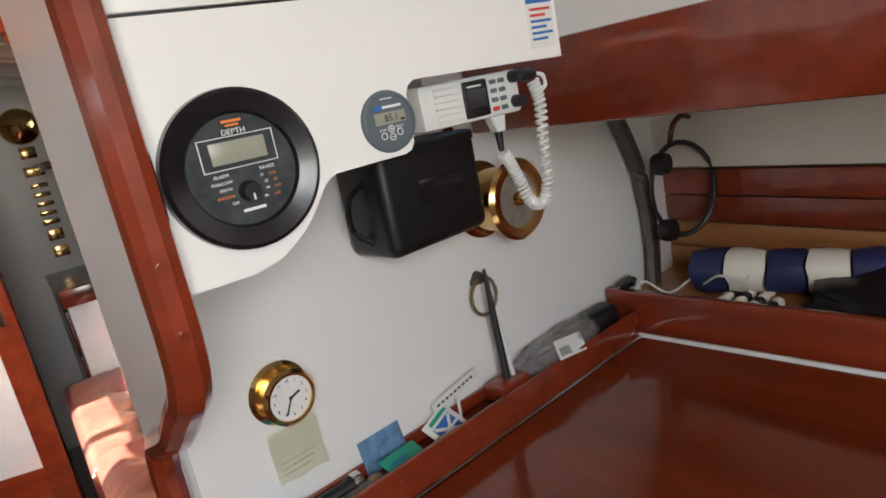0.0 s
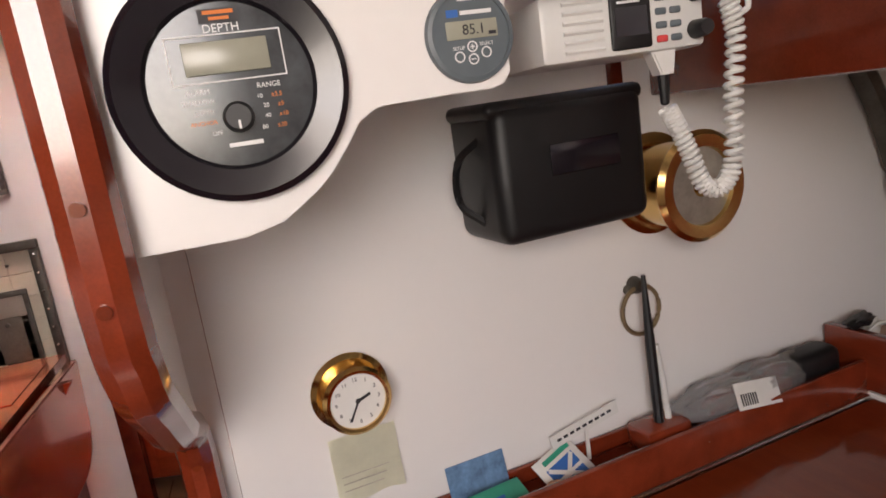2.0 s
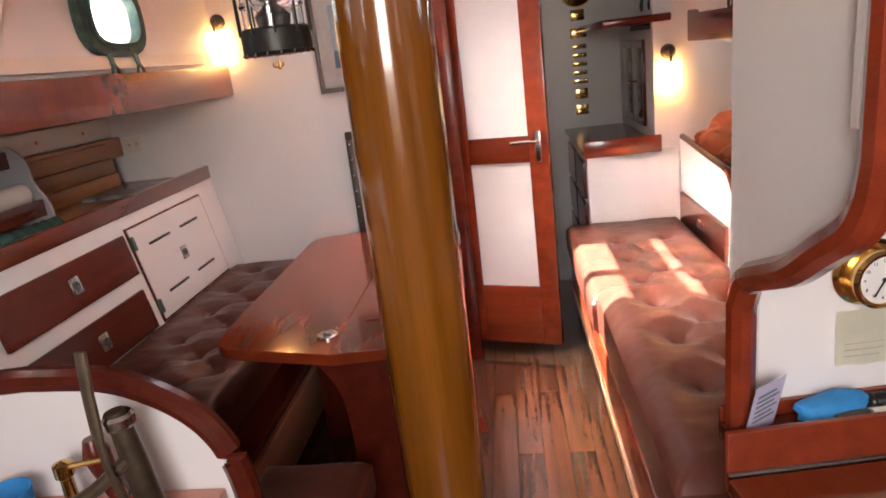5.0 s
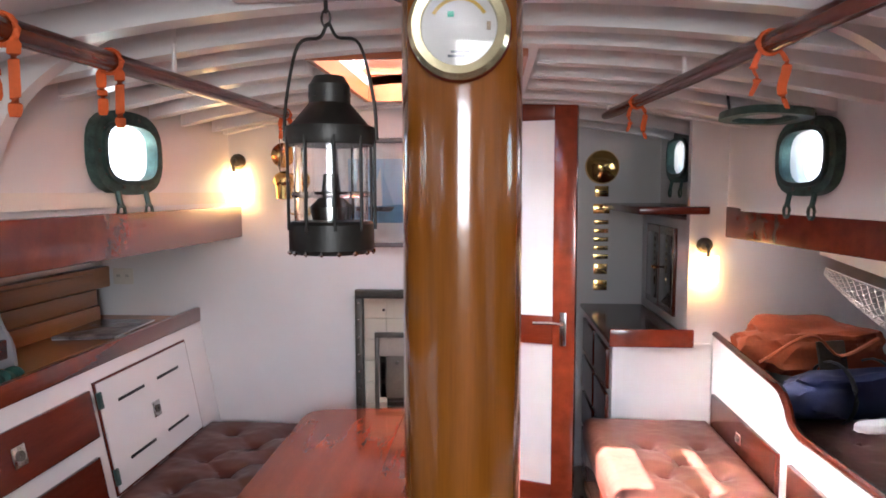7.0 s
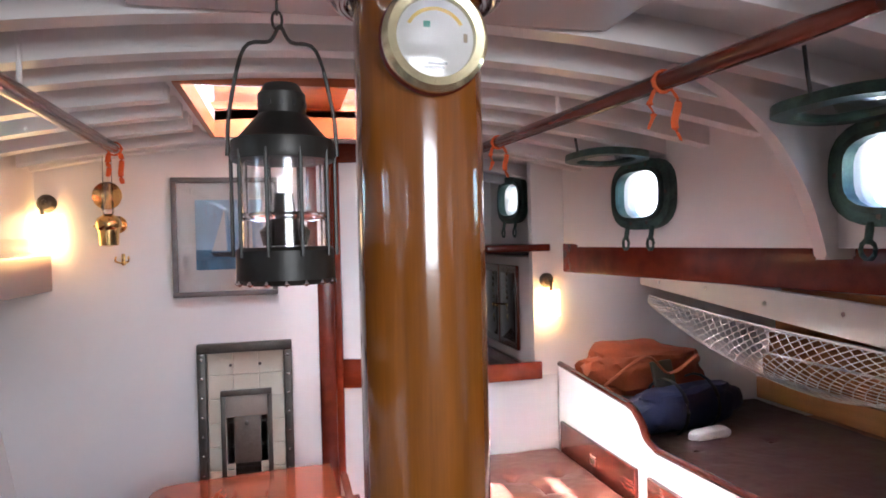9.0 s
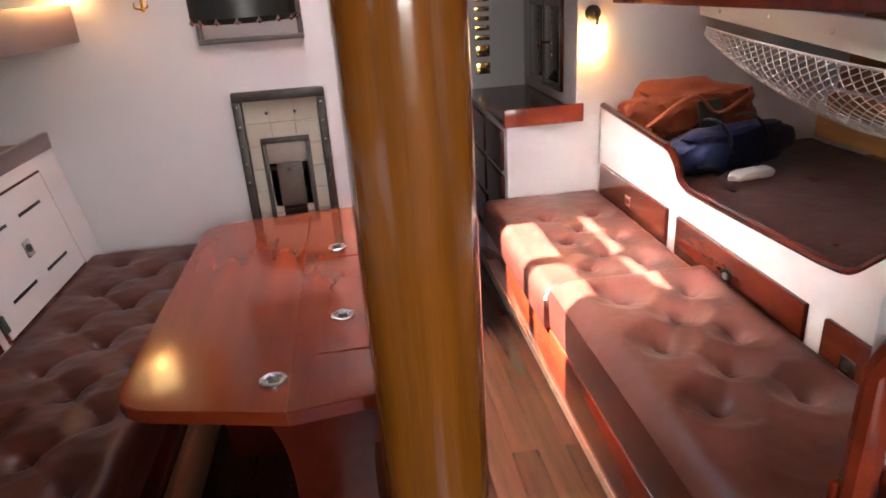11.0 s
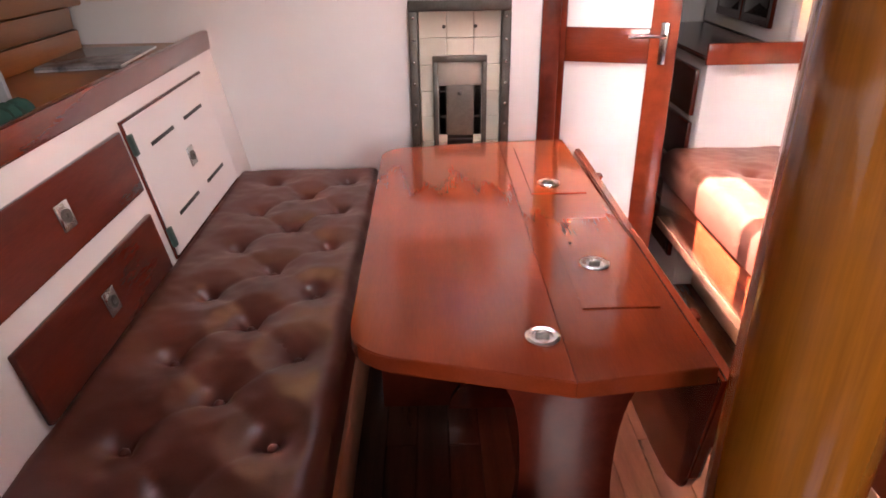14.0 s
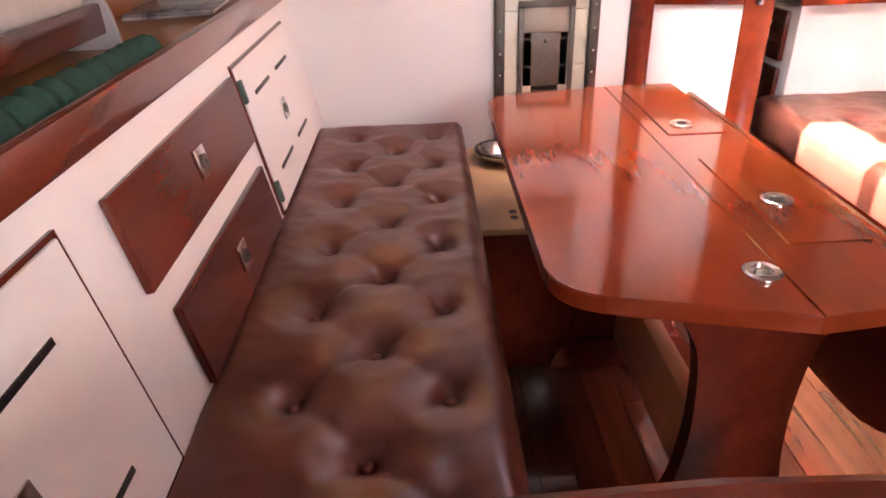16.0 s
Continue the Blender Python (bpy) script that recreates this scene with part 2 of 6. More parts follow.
def tube(points, r, n=8, bm=None, flat=1.0, closed=False):
    """A round bar along points; r a number or one for each point."""
    bm = bm or bmesh.new()
    pts = [Vector(p) for p in points]
    rows = []
    for i, p in enumerate(pts):
        a, b = pts[max(0, i - 1)], pts[min(len(pts) - 1, i + 1)]
        if closed:
            a, b = pts[i - 1], pts[(i + 1) % len(pts)]
        d = (b - a).normalized()
        u = d.cross(Vector((0, 0, 1)) if abs(d.z) < 0.95 else Vector((0, 1, 0))).normalized()
        w = d.cross(u)
        rr = r[i] if isinstance(r, (list, tuple)) else r
        rows.append([bm.verts.new(p + u * rr * math.cos(2 * math.pi * k / n) + w * rr * flat * math.sin(2 * math.pi * k / n)) for k in range(n)])
    pairs = list(zip(rows, rows[1:])) + ([(rows[-1], rows[0])] if closed else [])
    for a, b in pairs:
        for k in range(n):
            bm.faces.new((a[k], a[(k + 1) % n], b[(k + 1) % n], b[k]))
    if not closed:
        bm.faces.new(rows[0])
        bm.faces.new(rows[-1][::-1])
    return bm


def curve(points, steps=8):
    """A smooth run through points."""
    p = [Vector(q) for q in points]
    p = [2 * p[0] - p[1]] + p + [2 * p[-1] - p[-2]]
    out = []
    for i in range(1, len(p) - 2):
        a, b, c, d = p[i - 1 : i + 3]
        for k in range(steps):
            t = k / steps
            out.append(0.5 * (2 * b + (c - a) * t + (2 * a - 5 * b + 4 * c - d) * t * t + (3 * b - a - 3 * c + d) * t ** 3))
    return out + [p[-2]]


def moved(bm, m):
    bmesh.ops.transform(bm, matrix=m, verts=bm.verts)
    return bm


def lettering(text, size, mat, parent, m, name="lettering", label="", align="CENTER"):
    """Words as a thin flat mesh, drawn with the built-in font, at the pose m."""
    cu = bpy.data.curves.new(name, "FONT")
    cu.body, cu.size, cu.extrude, cu.align_x, cu.align_y, cu.resolution_u = text, size, 0.0003, align, "CENTER", 3
    tmp = bpy.data.objects.new(name, cu)
    me = bpy.data.meshes.new_from_object(tmp)
    bpy.data.objects.remove(tmp)
    bpy.data.curves.remove(cu)
    me.materials.clear()
    me.materials.append(mat)
    ob = new(name, me)
    ob.parent = parent
    ob.matrix_basis = m
    return tagged(ob, label)


UP_Y = pose(0, 0, 0, 90, 0, 0)      # flat on a face that looks aft (towards -y)


# ---- setting ----
setting("floor", box(-2.3, 1.8, -1.4, 3.6, -0.04, -0.004), FLOORM, "dark walnut boards of the cabin sole", "floor")
DECK = lambda x: 1.86 - 0.125 * ((x + 0.58) / 1.05) ** 2      # camber of the deck


def deck_sheet(y0, y1, x0=-1.75, x1=0.75, n=16, lift=0.0, thick=0.03):
    bm = bmesh.new()
    xs = [x0 + (x1 - x0) * i / n for i in range(n + 1)]
    pts = [(x, DECK(x) + lift) for x in xs] + [(x, DECK(x) + lift + thick) for x in reversed(xs)]
    return prism(pts, "y", y0, y1, bm=bm)


HX0, HX1, HY0, HY1 = -0.965, -0.465, 1.63, 2.34      # hatch
bm = deck_sheet(0.82, HY0, x1=0.60)
for a in (deck_sheet(-1.4, 0.82, x1=1.10), deck_sheet(HY1, 3.6, x1=0.60), deck_sheet(HY0, HY1, x1=HX0), deck_sheet(HY0, HY1, x0=HX1, x1=0.60)):
    me = bpy.data.meshes.new("tmp")
    a.to_mesh(me)
    bm.from_mesh(me)
    bpy.data.meshes.remove(me)
    a.free()
ceiling = setting("ceiling", bm, WHITE, "white painted cambered deckhead boards", "ceiling")


def wall_y(name, y0, y1, x0, x1, z0, z1, mat, label):
    return setting(name, box(x0, x1, y0, y1, z0, z1), mat, label)


# forward bulkhead, port side, with the niche of the fireplace
FX0, FX1, FZ0, FZ1 = -1.055, -0.755, 0.47, 1.075
wall_y("wall_forward_1", 2.56, 2.60, -2.3, FX0, 0, 1.95, WHITE, "white painted bulkhead")
wall_y("wall_forward_2", 2.56, 2.60, FX1, -0.645, 0, 1.95, WHITE, "white painted bulkhead")
wall_y("wall_forward_3", 2.56, 2.60, FX0, FX1, FZ1, 1.95, WHITE, "white painted bulkhead")
wall_y("wall_forward_4", 2.56, 2.60, FX0, FX1, 0, FZ0, WHITE, "white painted bulkhead")
wall_y("wall_forward_5", 2.66, 2.70, 0.235, 1.8, 0.0, 1.95, WHITE, "white painted bulkhead")
wall_y("wall_bow", 3.50, 3.54, -2.3, 1.8, 0, 1.95, WHITE, "white painted forward bulkhead")
setting("wall_passage", box(-0.685, -0.645, 2.604, 3.50, 0, 1.95), WHITE, "white painted passage wall")
setting("wall_hull_port", box(-2.34, -2.30, -1.4, 3.6, -0.04, 1.5), CREAM, "cream painted hull lining")
setting("wall_hull_starboard", box(1.80, 1.84, -1.4, 3.6, -0.04, 1.5), CREAM, "cream painted hull lining")
wall_y("wall_aft_1", -1.44, -1.40, -2.3, -0.75, -0.04, 1.95, WHITE, "white painted aft bulkhead")
wall_y("wall_aft_2", -1.44, -1.40, 0.05, 1.8, -0.04, 1.95, WHITE, "white painted aft bulkhead")
wall_y("wall_aft_3", -1.44, -1.40, -0.75, 0.05, -0.04, 0.9, WHITE, "white painted aft bulkhead below the companionway")
setting("side_deck_port", box(-2.34, -1.56, -1.44, 3.6, 1.435, 1.475), CREAM, "underside of the side deck", "ceiling")
setting("side_deck_starboard", box(0.56, 1.84, 0.86, 3.6, 1.435, 1.475), CREAM, "underside of the side deck", "ceiling")


# cabin sides with portholes; local x runs aft along the wall, local y is up
def cabin_side(name, a, b, portholes, flip):
    """A wall from a to b (x, y) between the side deck and the deckhead, holed for its portholes at (distance from a, height)."""
    d = Vector((b[0] - a[0], b[1] - a[1]))
    L = d.length
    ang = math.degrees(math.atan2(d.y, d.x))
    bm = bmesh.new()
    edges = [0.0]
    for p, q in zip(portholes, portholes[1:]):
        edges.append((p[0] + q[0]) / 2)
    edges.append(L)
    for i, (s, z) in enumerate(portholes):
        hole = oval(s, z, 0.26, 0.165, 0.62)
        outer = rect_by_angle(s, z, edges[i], edges[i + 1], 1.40, 1.90, hole)
        ringed(outer, hole, "y", 0.0, 0.05 * flip, bm=bm)
    bmesh.ops.remove_doubles(bm, verts=bm.verts, dist=1e-5)
    ob = setting(name, bm, WHITE, "white painted cabin side with bronze portholes")
    ob.matrix_world = pose(a[0], a[1], 0, 0, 0, ang)
    return ob.matrix_world.copy()


STB = cabin_side("wall_cabin_starboard", (0.33, 3.50), (0.483, 0.74), [(0.33, 1.63), (1.43, 1.575), (2.33, 1.56)], 1)
PRT = cabin_side("wall_cabin_port", (-1.55, 3.50), (-1.63, -1.4), [(1.66, 1.585), (2.85, 1.57), (4.0, 1.57)], -1)


def beam(y, x0=-1.56, x1=0.52):
    xs = [x0 + (x1 - x0) * i / 14 for i in range(15)]
    pts = [(x, DECK(x) - 0.055) for x in xs] + [(x, DECK(x) + 0.002) for x in reversed(xs)]
    ob = part("deck_beam", prism(pts, "y", y - 0.024, y + 0.024, bevel=0.008), WHITE)
    return tagged(ob, "white painted cambered deck beam", "beam", "deck beams", kind="structure")


for y in (-0.60, -0.38, -0.15, 0.08, 0.30, 0.52, 0.75, 0.98, 1.21, 1.41, 1.57, 2.42, 2.52, 2.95, 3.25):
    beam(y)
for y in (1.78, 1.98, 2.18):      # cut short at the hatch
    beam(y, x1=-1.012)
    beam(y, x0=-0.42)
setting("mast_partner_panel", box(-0.97, -0.20, 0.35, 1.17, 1.795, 1.815, 0.004), material("gloss_white_panel", (0.78, 0.75, 0.75), 0.24, vary=0.03, scale=2, bump=0.01), "glossy white panel round the mast", "ceiling")


def fascia(name, a, b, z0, z1, mat=DARKMAH, t=0.03):
    d = Vector((b[0] - a[0], b[1] - a[1]))
    ob = setting(name, box(0, d.length, -t / 2, t / 2, z0, z1, 0.006), mat, "dark varnished mahogany fascia under the side deck", "trim")
    ob.matrix_world = pose(a[0], a[1], 0, 0, 0, math.degrees(math.atan2(d.y, d.x)))
    return ob


fascia("trim_fascia_starboard", (0.31, 3.48), (0.562, 0.80), 1.295, 1.415)
fascia("trim_fascia_port", (-1.53, 2.555), (-1.60, -1.2), 1.30, 1.42, MAHOG)


# ---- mast ----
MX, MY = -0.575, 0.985
mast = thing("mast", "tall varnished spruce mast with a mahogany collar", "mast", (MX, MY, 0))
part("pole", lathe([(0.084, 0), (0.085, 0.9), (0.084, 1.9)], n=48), MAST, mast)
collar = part("collar", lathe([(0.100 + 0.021 * math.cos(2 * math.pi * k / 14), 1.772 + 0.0215 * math.sin(2 * math.pi * k / 14)) for k in range(15)], n=48), material("dark_maroon_gloss", (0.045, 0.006, 0.006), 0.14, vary=0.4, scale=14, bump=0.08, coat=0.8), mast, "fat glossy dark maroon collar")
part("seam", tube([(-0.045, -0.090, 1.790), (-0.049, -0.107, 1.778), (-0.0495, -0.110, 1.766), (-0.046, -0.098, 1.753)], 0.0035, 6), BLACK, collar, "black gap in the collar")


# ---- saloon table ----
def rounded(points, r, n=5):
    """Rounds the corners of an outline."""
    out = []
    k = len(points)
    for i in range(k):
        p, a, b = Vector(points[i]), Vector(points[i - 1]), Vector(points[(i + 1) % k])
        rr = r[i] if isinstance(r, (list, tuple)) else r
        if rr <= 0:
            out.append(tuple(p))
            continue
        u, v = (a - p).normalized(), (b - p).normalized()
        s, e = p + u * rr, p + v * rr
        for j in range(n + 1):
            t = j / n
            out.append(tuple((1 - t) ** 2 * s + 2 * t * (1 - t) * p + t * t * e))
    return out


table = thing("saloon_table", "glossy red mahogany saloon table with drop leaf", "table", (-0.87, 1.60, 0))
TZ = 0.757
top = rounded([(-0.262, -0.425), (0.055, -0.510), (0.055, 0.565), (-0.265, 0.515)], [0.07, 0, 0, 0.06])
part("tabletop", prism(top, "z", TZ - 0.028, TZ, bevel=0.002), TABLE, table)
mid = [(0.0553, -0.510), (0.255, -0.485), (0.235, 0.570), (0.0553, 0.565)]
part("tabletop", prism(mid, "z", TZ - 0.028, TZ, bevel=0.0012), TABLE, table)
lid1 = [(0.100, -0.33), (0.225, -0.33), (0.225, 0.02), (0.100, 0.02)]
part("bottle_lid", prism(lid1, "z", TZ, TZ + 0.0025, bevel=0.001), TABLE, table)
part("bottle_lid", prism([(0.09, 0.16), (0.215, 0.16), (0.205, 0.5), (0.09, 0.5)], "z", TZ, TZ + 0.0025, bevel=0.001), TABLE, table)
leaf = rounded([(-0.50, TZ - 0.012), (0.52, TZ - 0.012), (0.47, 0.50), (0.36, 0.44), (-0.30, 0.44), (-0.44, 0.46)], [0, 0, 0.06, 0.05, 0.05, 0.06])
part("drop_leaf", prism(leaf, "x", 0.258, 0.28, bevel=0.005), MAHOG, table, "folded-down varnished leaf")
for x, y in ((0.025, -0.406), (0.153, -0.183), (0.139, 0.222)):
    latch = part("flush_latch", lathe([(0.001, TZ + 0.001), (0.026, TZ + 0.001), (0.026, TZ + 0.005), (0.022, TZ + 0.007), (0.016, TZ + 0.006), (0.016, TZ + 0.004), (0.001, TZ + 0.004)], at=(x, y, 0), n=28), STEEL, table, "round chromed flush latch")
    part("turn_button", box(x - 0.010, x + 0.010, y - 0.003, y + 0.003, TZ + 0.003, TZ + 0.009, 0.001), GREYMETAL, latch)


def trestle(y):
    """A board leg, waisted under the top and flared at the foot."""
    right = curve([(0.20, TZ - 0.03, 0), (0.16, 0.66, 0), (0.10, 0.56, 0), (0.085, 0.40, 0), (0.10, 0.25, 0), (0.135, 0.17, 0), (0.15, 0.10, 0)], 5)
    pts = [(p.x + 0.10, p.y) for p in right] + [(-p.x + 0.10, p.y) for p in reversed(right)]
    return prism(pts, "y", y - 0.018, y + 0.018, bevel=0.004)


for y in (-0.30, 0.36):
    # same board twice: the aft leg is coloured darker than the forward one
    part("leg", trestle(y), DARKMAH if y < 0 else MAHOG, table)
    part("foot", prism(rounded([(-0.10, 0), (0.32, 0), (0.31, 0.05), (0.27, 0.10), (-0.05, 0.10), (-0.09, 0.05)], [0, 0, 0.02, 0.03, 0.03, 0.02]), "y", y - 0.03, y + 0.03, bevel=0.006), MAHOG, table)
part("stretcher", box(0.08, 0.125, -0.282, 0.342, 0.10, 0.30, 0.006), PALEWOOD, table, "pale wooden stretcher board")


# ---- tufted leather cushions ----
rng_fold = random.Random(11)


def tufted(x0, x1, y0, y1, z0, z1, buttons, depth=0.020, puff=0.016, edge=0.035):
    """A cushion whose top dips to its buttons, with folds between them and rounded edges."""
    bm = bmesh.new()
    nx, ny = max(14, int((x1 - x0) / 0.009)), max(14, int((y1 - y0) / 0.009))
    folds = []
    for bx, by in buttons:
        for tx, ty in buttons:
            if 0.01 < (tx - bx) ** 2 + (ty - by) ** 2 < 0.036 and by < ty:
                d = Vector((tx - bx, ty - by))
                folds.append((bx, by, d, d.length, rng_fold.uniform(0.5, 1.3), rng_fold.uniform(-0.012, 0.012)))
    grid = []
    for j in range(ny + 1):
        row = []
        for i in range(nx + 1):
            u, v = i / nx, j / ny
            x, y = x0 + (x1 - x0) * u, y0 + (y1 - y0) * v
            e = min(x - x0, x1 - x, y - y0, y1 - y)
            z = z1 - (0.014 + 0.45 * edge) * max(0.0, 1 - e / edge) ** 2
            near = min(((x - bx) ** 2 + (y - by) ** 2 for bx, by in buttons), default=1.0) ** 0.5
            z += puff * min(1.0, near / 0.09) - depth * math.exp(-(near / 0.022) ** 2)
            for bx, by, d, span, deep, bow in folds:
                wx, wy = x - bx, y - by
                s = (wx * d.x + wy * d.y) / (span * span)
                if -0.02 < s < 1.02:
                    off = abs((wx * d.y - wy * d.x) / span + bow * math.sin(math.pi * s))
                    if off < 0.03:
                        z -= deep * (0.0075 * math.exp(-(off / 0.0055) ** 2) + 0.004 * math.exp(-(off / 0.016) ** 2)) * (1 - 0.55 * math.sin(math.pi * max(0, min(1, s))))
            z += 0.003 * noise.noise((x * 14, y * 14, z0 * 7)) + 0.0015 * noise.noise((x * 45, y * 45, 3.1))
            row.append(bm.verts.new((x, y, z)))
        grid.append(row)
    for a, b in zip(grid, grid[1:]):
        for i in range(nx):
            bm.faces.new((a[i], a[i + 1], b[i + 1], b[i]))
    rim = [grid[0][i] for i in range(nx + 1)] + [grid[j][nx] for j in range(1, ny + 1)] + [grid[ny][i] for i in range(nx - 1, -1, -1)] + [grid[j][0] for j in range(ny - 1, 0, -1)]
    cx, cy = (x0 + x1) / 2, (y0 + y1) / 2
    last = rim
    for f, z in ((1.004, 0.55), (1.0, 0.1), (0.985, 0.0)):
        ring = [bm.verts.new((cx + (v.co.x - cx) * f, cy + (v.co.y - cy) * f, z0 + (z1 - z0) * z)) for v in rim]
        for i in range(len(rim)):
            bm.faces.new((last[i], last[(i + 1) % len(rim)], ring[(i + 1) % len(rim)], ring[i]))
        last = ring
    bm.faces.new(last)
    return bm


def cushion(name, label, x0, x1, y0, y1, z0, z1, buttons, mat, group="", depth=0.020, **kw):
    c = thing(name, label, "cushion", ((x0 + x1) / 2, (y0 + y1) / 2, z0), group)
    back = Matrix.Translation((-(x0 + x1) / 2, -(y0 + y1) / 2, -z0))
    part("cover", moved(tufted(x0, x1, y0, y1, z0, z1, buttons, depth=depth, **kw), back), mat, c)
    for bx, by in buttons:
        part("button", moved(lathe([(0.001, 0.010), (0.005, 0.009), (0.009, 0.005), (0.0095, 0.0), (0.006, -0.003)], at=(bx, by, z1 - depth), n=12), back), mat, c)
    return c


port_buttons = []
for k in range(7):
    y = 0.92 + 0.235 * k
    port_buttons += [(-1.51, y + 0.05), (-1.27, y + 0.05), (-1.39, y + 0.165)]
port_buttons = [b for b in port_buttons if b[1] < 2.42]
cushion("settee_cushion", "long buttoned brown leather settee cushion", -1.655, -1.178, 0.70, 2.50, 0.455, 0.565, port_buttons, LEATHER, "settee cushions")
settee_port = thing("port_settee_base", "painted settee base with pale front board", "settee base", (-1.42, 1.6, 0))
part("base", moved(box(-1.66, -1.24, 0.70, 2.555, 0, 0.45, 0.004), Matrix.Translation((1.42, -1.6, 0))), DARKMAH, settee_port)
part("front_board", moved(box(-1.24, -1.215, 0.72, 2.50, 0.05, 0.24, 0.006), Matrix.Translation((1.42, -1.6, 0))), PALEWOOD, settee_port, "pale bare wooden front board")

sb = [(0.02, 2.36), (0.20, 2.36), (0.11, 2.23), (0.02, 2.12), (0.20, 2.12), (0.11, 1.99), (0.20, 1.90), (0.02, 1.90)]
cushion("settee_cushion", "sunlit buttoned brown leather settee cushion", -0.165, 0.325, 1.76, 2.635, 0.455, 0.565, sb, LEATHER, "settee cushions")
sb2 = [(0.0, 1.60), (0.19, 1.60), (0.10, 1.48), (0.0, 1.36), (0.19, 1.36), (0.10, 1.24), (0.0, 1.12), (0.19, 1.12)]
cushion("settee_cushion", "wrinkled thick brown leather settee cushion end", -0.150, 0.325, 0.79, 1.755, 0.455, 0.600, sb2, LEATHER, "settee cushions", puff=0.03, edge=0.065)
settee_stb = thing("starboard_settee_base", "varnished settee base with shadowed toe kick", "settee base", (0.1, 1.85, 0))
T = Matrix.Translation((-0.1, -1.85, 0))
part("front_board", moved(box(-0.150, -0.125, 0.76, 2.65, 0.26, 0.452, 0.006), T), MAHOG, settee_stb)
part("rail", moved(box(-0.155, -0.15, 0.76, 2.65, 0.27, 0.30, 0.002), T), PALEWOOD, settee_stb)
part("plinth", moved(box(0.02, 0.04, 0.78, 2.65, 0.0, 0.395, 0.003), T), PALEWOOD, settee_stb, "pale recessed plinth board")
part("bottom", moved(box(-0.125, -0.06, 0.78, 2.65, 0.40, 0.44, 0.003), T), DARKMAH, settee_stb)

# ---- pilot berth, starboard ----
berth = thing("pilot_berth", "white berth front with mahogany capping and drawers", "berth", (0.335, 1.85, 0))
T = Matrix.Translation((-0.335, -1.85, 0))
prof = [(0.82, 0.44), (2.655, 0.44), (2.655, 0.905), (2.10, 0.868)]
prof += [(p.x, p.y) for p in curve([(2.06, 0.86, 0), (2.015, 0.825, 0), (1.985, 0.785, 0), (1.92, 0.765, 0)], 4)]
prof += [(p.x, p.y) for p in curve([(1.33, 0.785, 0), (1.24, 0.80, 0), (1.17, 0.86, 0), (1.10, 0.925, 0), (1.06, 0.93, 0)], 4)] + [(0.82, 0.93)]
part("front", moved(prism(prof, "x", 0.335, 0.357), T), WHITE, berth)
cap = [(0.346, y, z + 0.008) for y, z in prof[2:]]
part("capping", moved(tube(cap, 0.014, 8, flat=0.8), T), DARKMAH, berth, "rounded mahogany capping rail")
for a, b in ((2.615, 2.025), (1.955, 1.335), (1.27, 1.09)):
    d = part("drawer", moved(box(0.322, 0.338, b, a, 0.545, 0.685, 0.004), T), DARKMAH, berth, "dark mahogany drawer front")
    m = (a + b) / 2
    p = part("pull", moved(box(0.318, 0.324, m - 0.022, m + 0.022, 0.598, 0.638, 0.003), T), STEEL, d, "square chromed pull")
    part("catch", moved(lathe([(0.001, 0), (0.011, 0), (0.011, 0.006), (0.001, 0.006)], "x", (0.313, m, 0.618), 14), T), GREYMETAL, d)
setting("berth_board", box(0.36, 1.60, 1.20, 2.655, 0.56, 0.59), TEAK, "berth board", "shelf")
cushion("berth_mattress", "flat dark brown vinyl berth mattress", 0.362, 1.28, 1.22, 2.64, 0.59, 0.70, [(0.6, 1.6), (0.9, 1.6), (0.6, 2.1), (0.9, 2.1)], BERTH, depth=0.01, puff=0.004)
lining = thing("hull_lining_boards", "warm varnished boards lining the hull behind the berth", "panelling", (1.30, 1.9, 0.7))
for k in range(6):
    part("board", box(-0.01 + 0.035 * k, 0.012 + 0.035 * k, -0.72, 0.75, 0.0 + 0.098 * k, 0.094 + 0.098 * k, 0.004), TEAK, lining)
stringer = thing("hull_stringer", "cream painted stringer under the side deck", "beam", (0.72, 1.9, 1.13))
part("stringer", prism([(0.75, 0.10), (0.75, 0.163), (-0.75, 0.096), (-0.75, -0.022)], "x", 0.0, 0.03, bevel=0.003), CREAM, stringer)
for k in range(5):
    y = -0.6 + 0.3 * k
    part("bolt_head", lathe([(0.001, -0.002), (0.007, -0.002), (0.007, 0.0), (0.001, 0.0)], "x", (-0.0005, y, 0.085 + 0.055 * y + 0.012 * (k % 2)), 12), STEEL, stringer)

# ---- starboard forward locker, passage and door ----
locker = thing("passage_locker", "white locker with mahogany fiddled top", "locker", (0.13, 2.9, 0))
T = Matrix.Translation((-0.13, -2.9, 0))
part("body", moved(box(-0.055, 0.33, 2.645, 3.45, 0, 0.875, 0.004), T), WHITE, locker)
part("worktop", moved(box(-0.075, 0.24, 2.63, 3.46, 0.877, 0.893, 0.004), T), DARKMAH, locker)
part("fiddle", moved(box(-0.07, 0.255, 2.622, 2.640, 0.862, 0.935, 0.006), T), MAHOG, locker, "raised mahogany fiddle rail")
for k in range(4):
    z = 0.10 + 0.19 * k
    part("drawer", moved(box(-0.070, -0.053, 2.70, 3.0, z, z + 0.165, 0.004), T), DARKMAH, locker, "dark drawer front")
    part("drawer", moved(box(-0.070, -0.053, 3.05, 3.38, z, z + 0.165, 0.004), T), DARKMAH, locker, "dark drawer front")
cupboard = thing("wall_cupboard", "white cupboard with dark glazed doors", "cupboard", (0.24, 3.05, 0.9))
part("body", box(0.0, 0.30, -0.385, 0.42, -0.003, 0.46, 0.004), WHITE, cupboard)
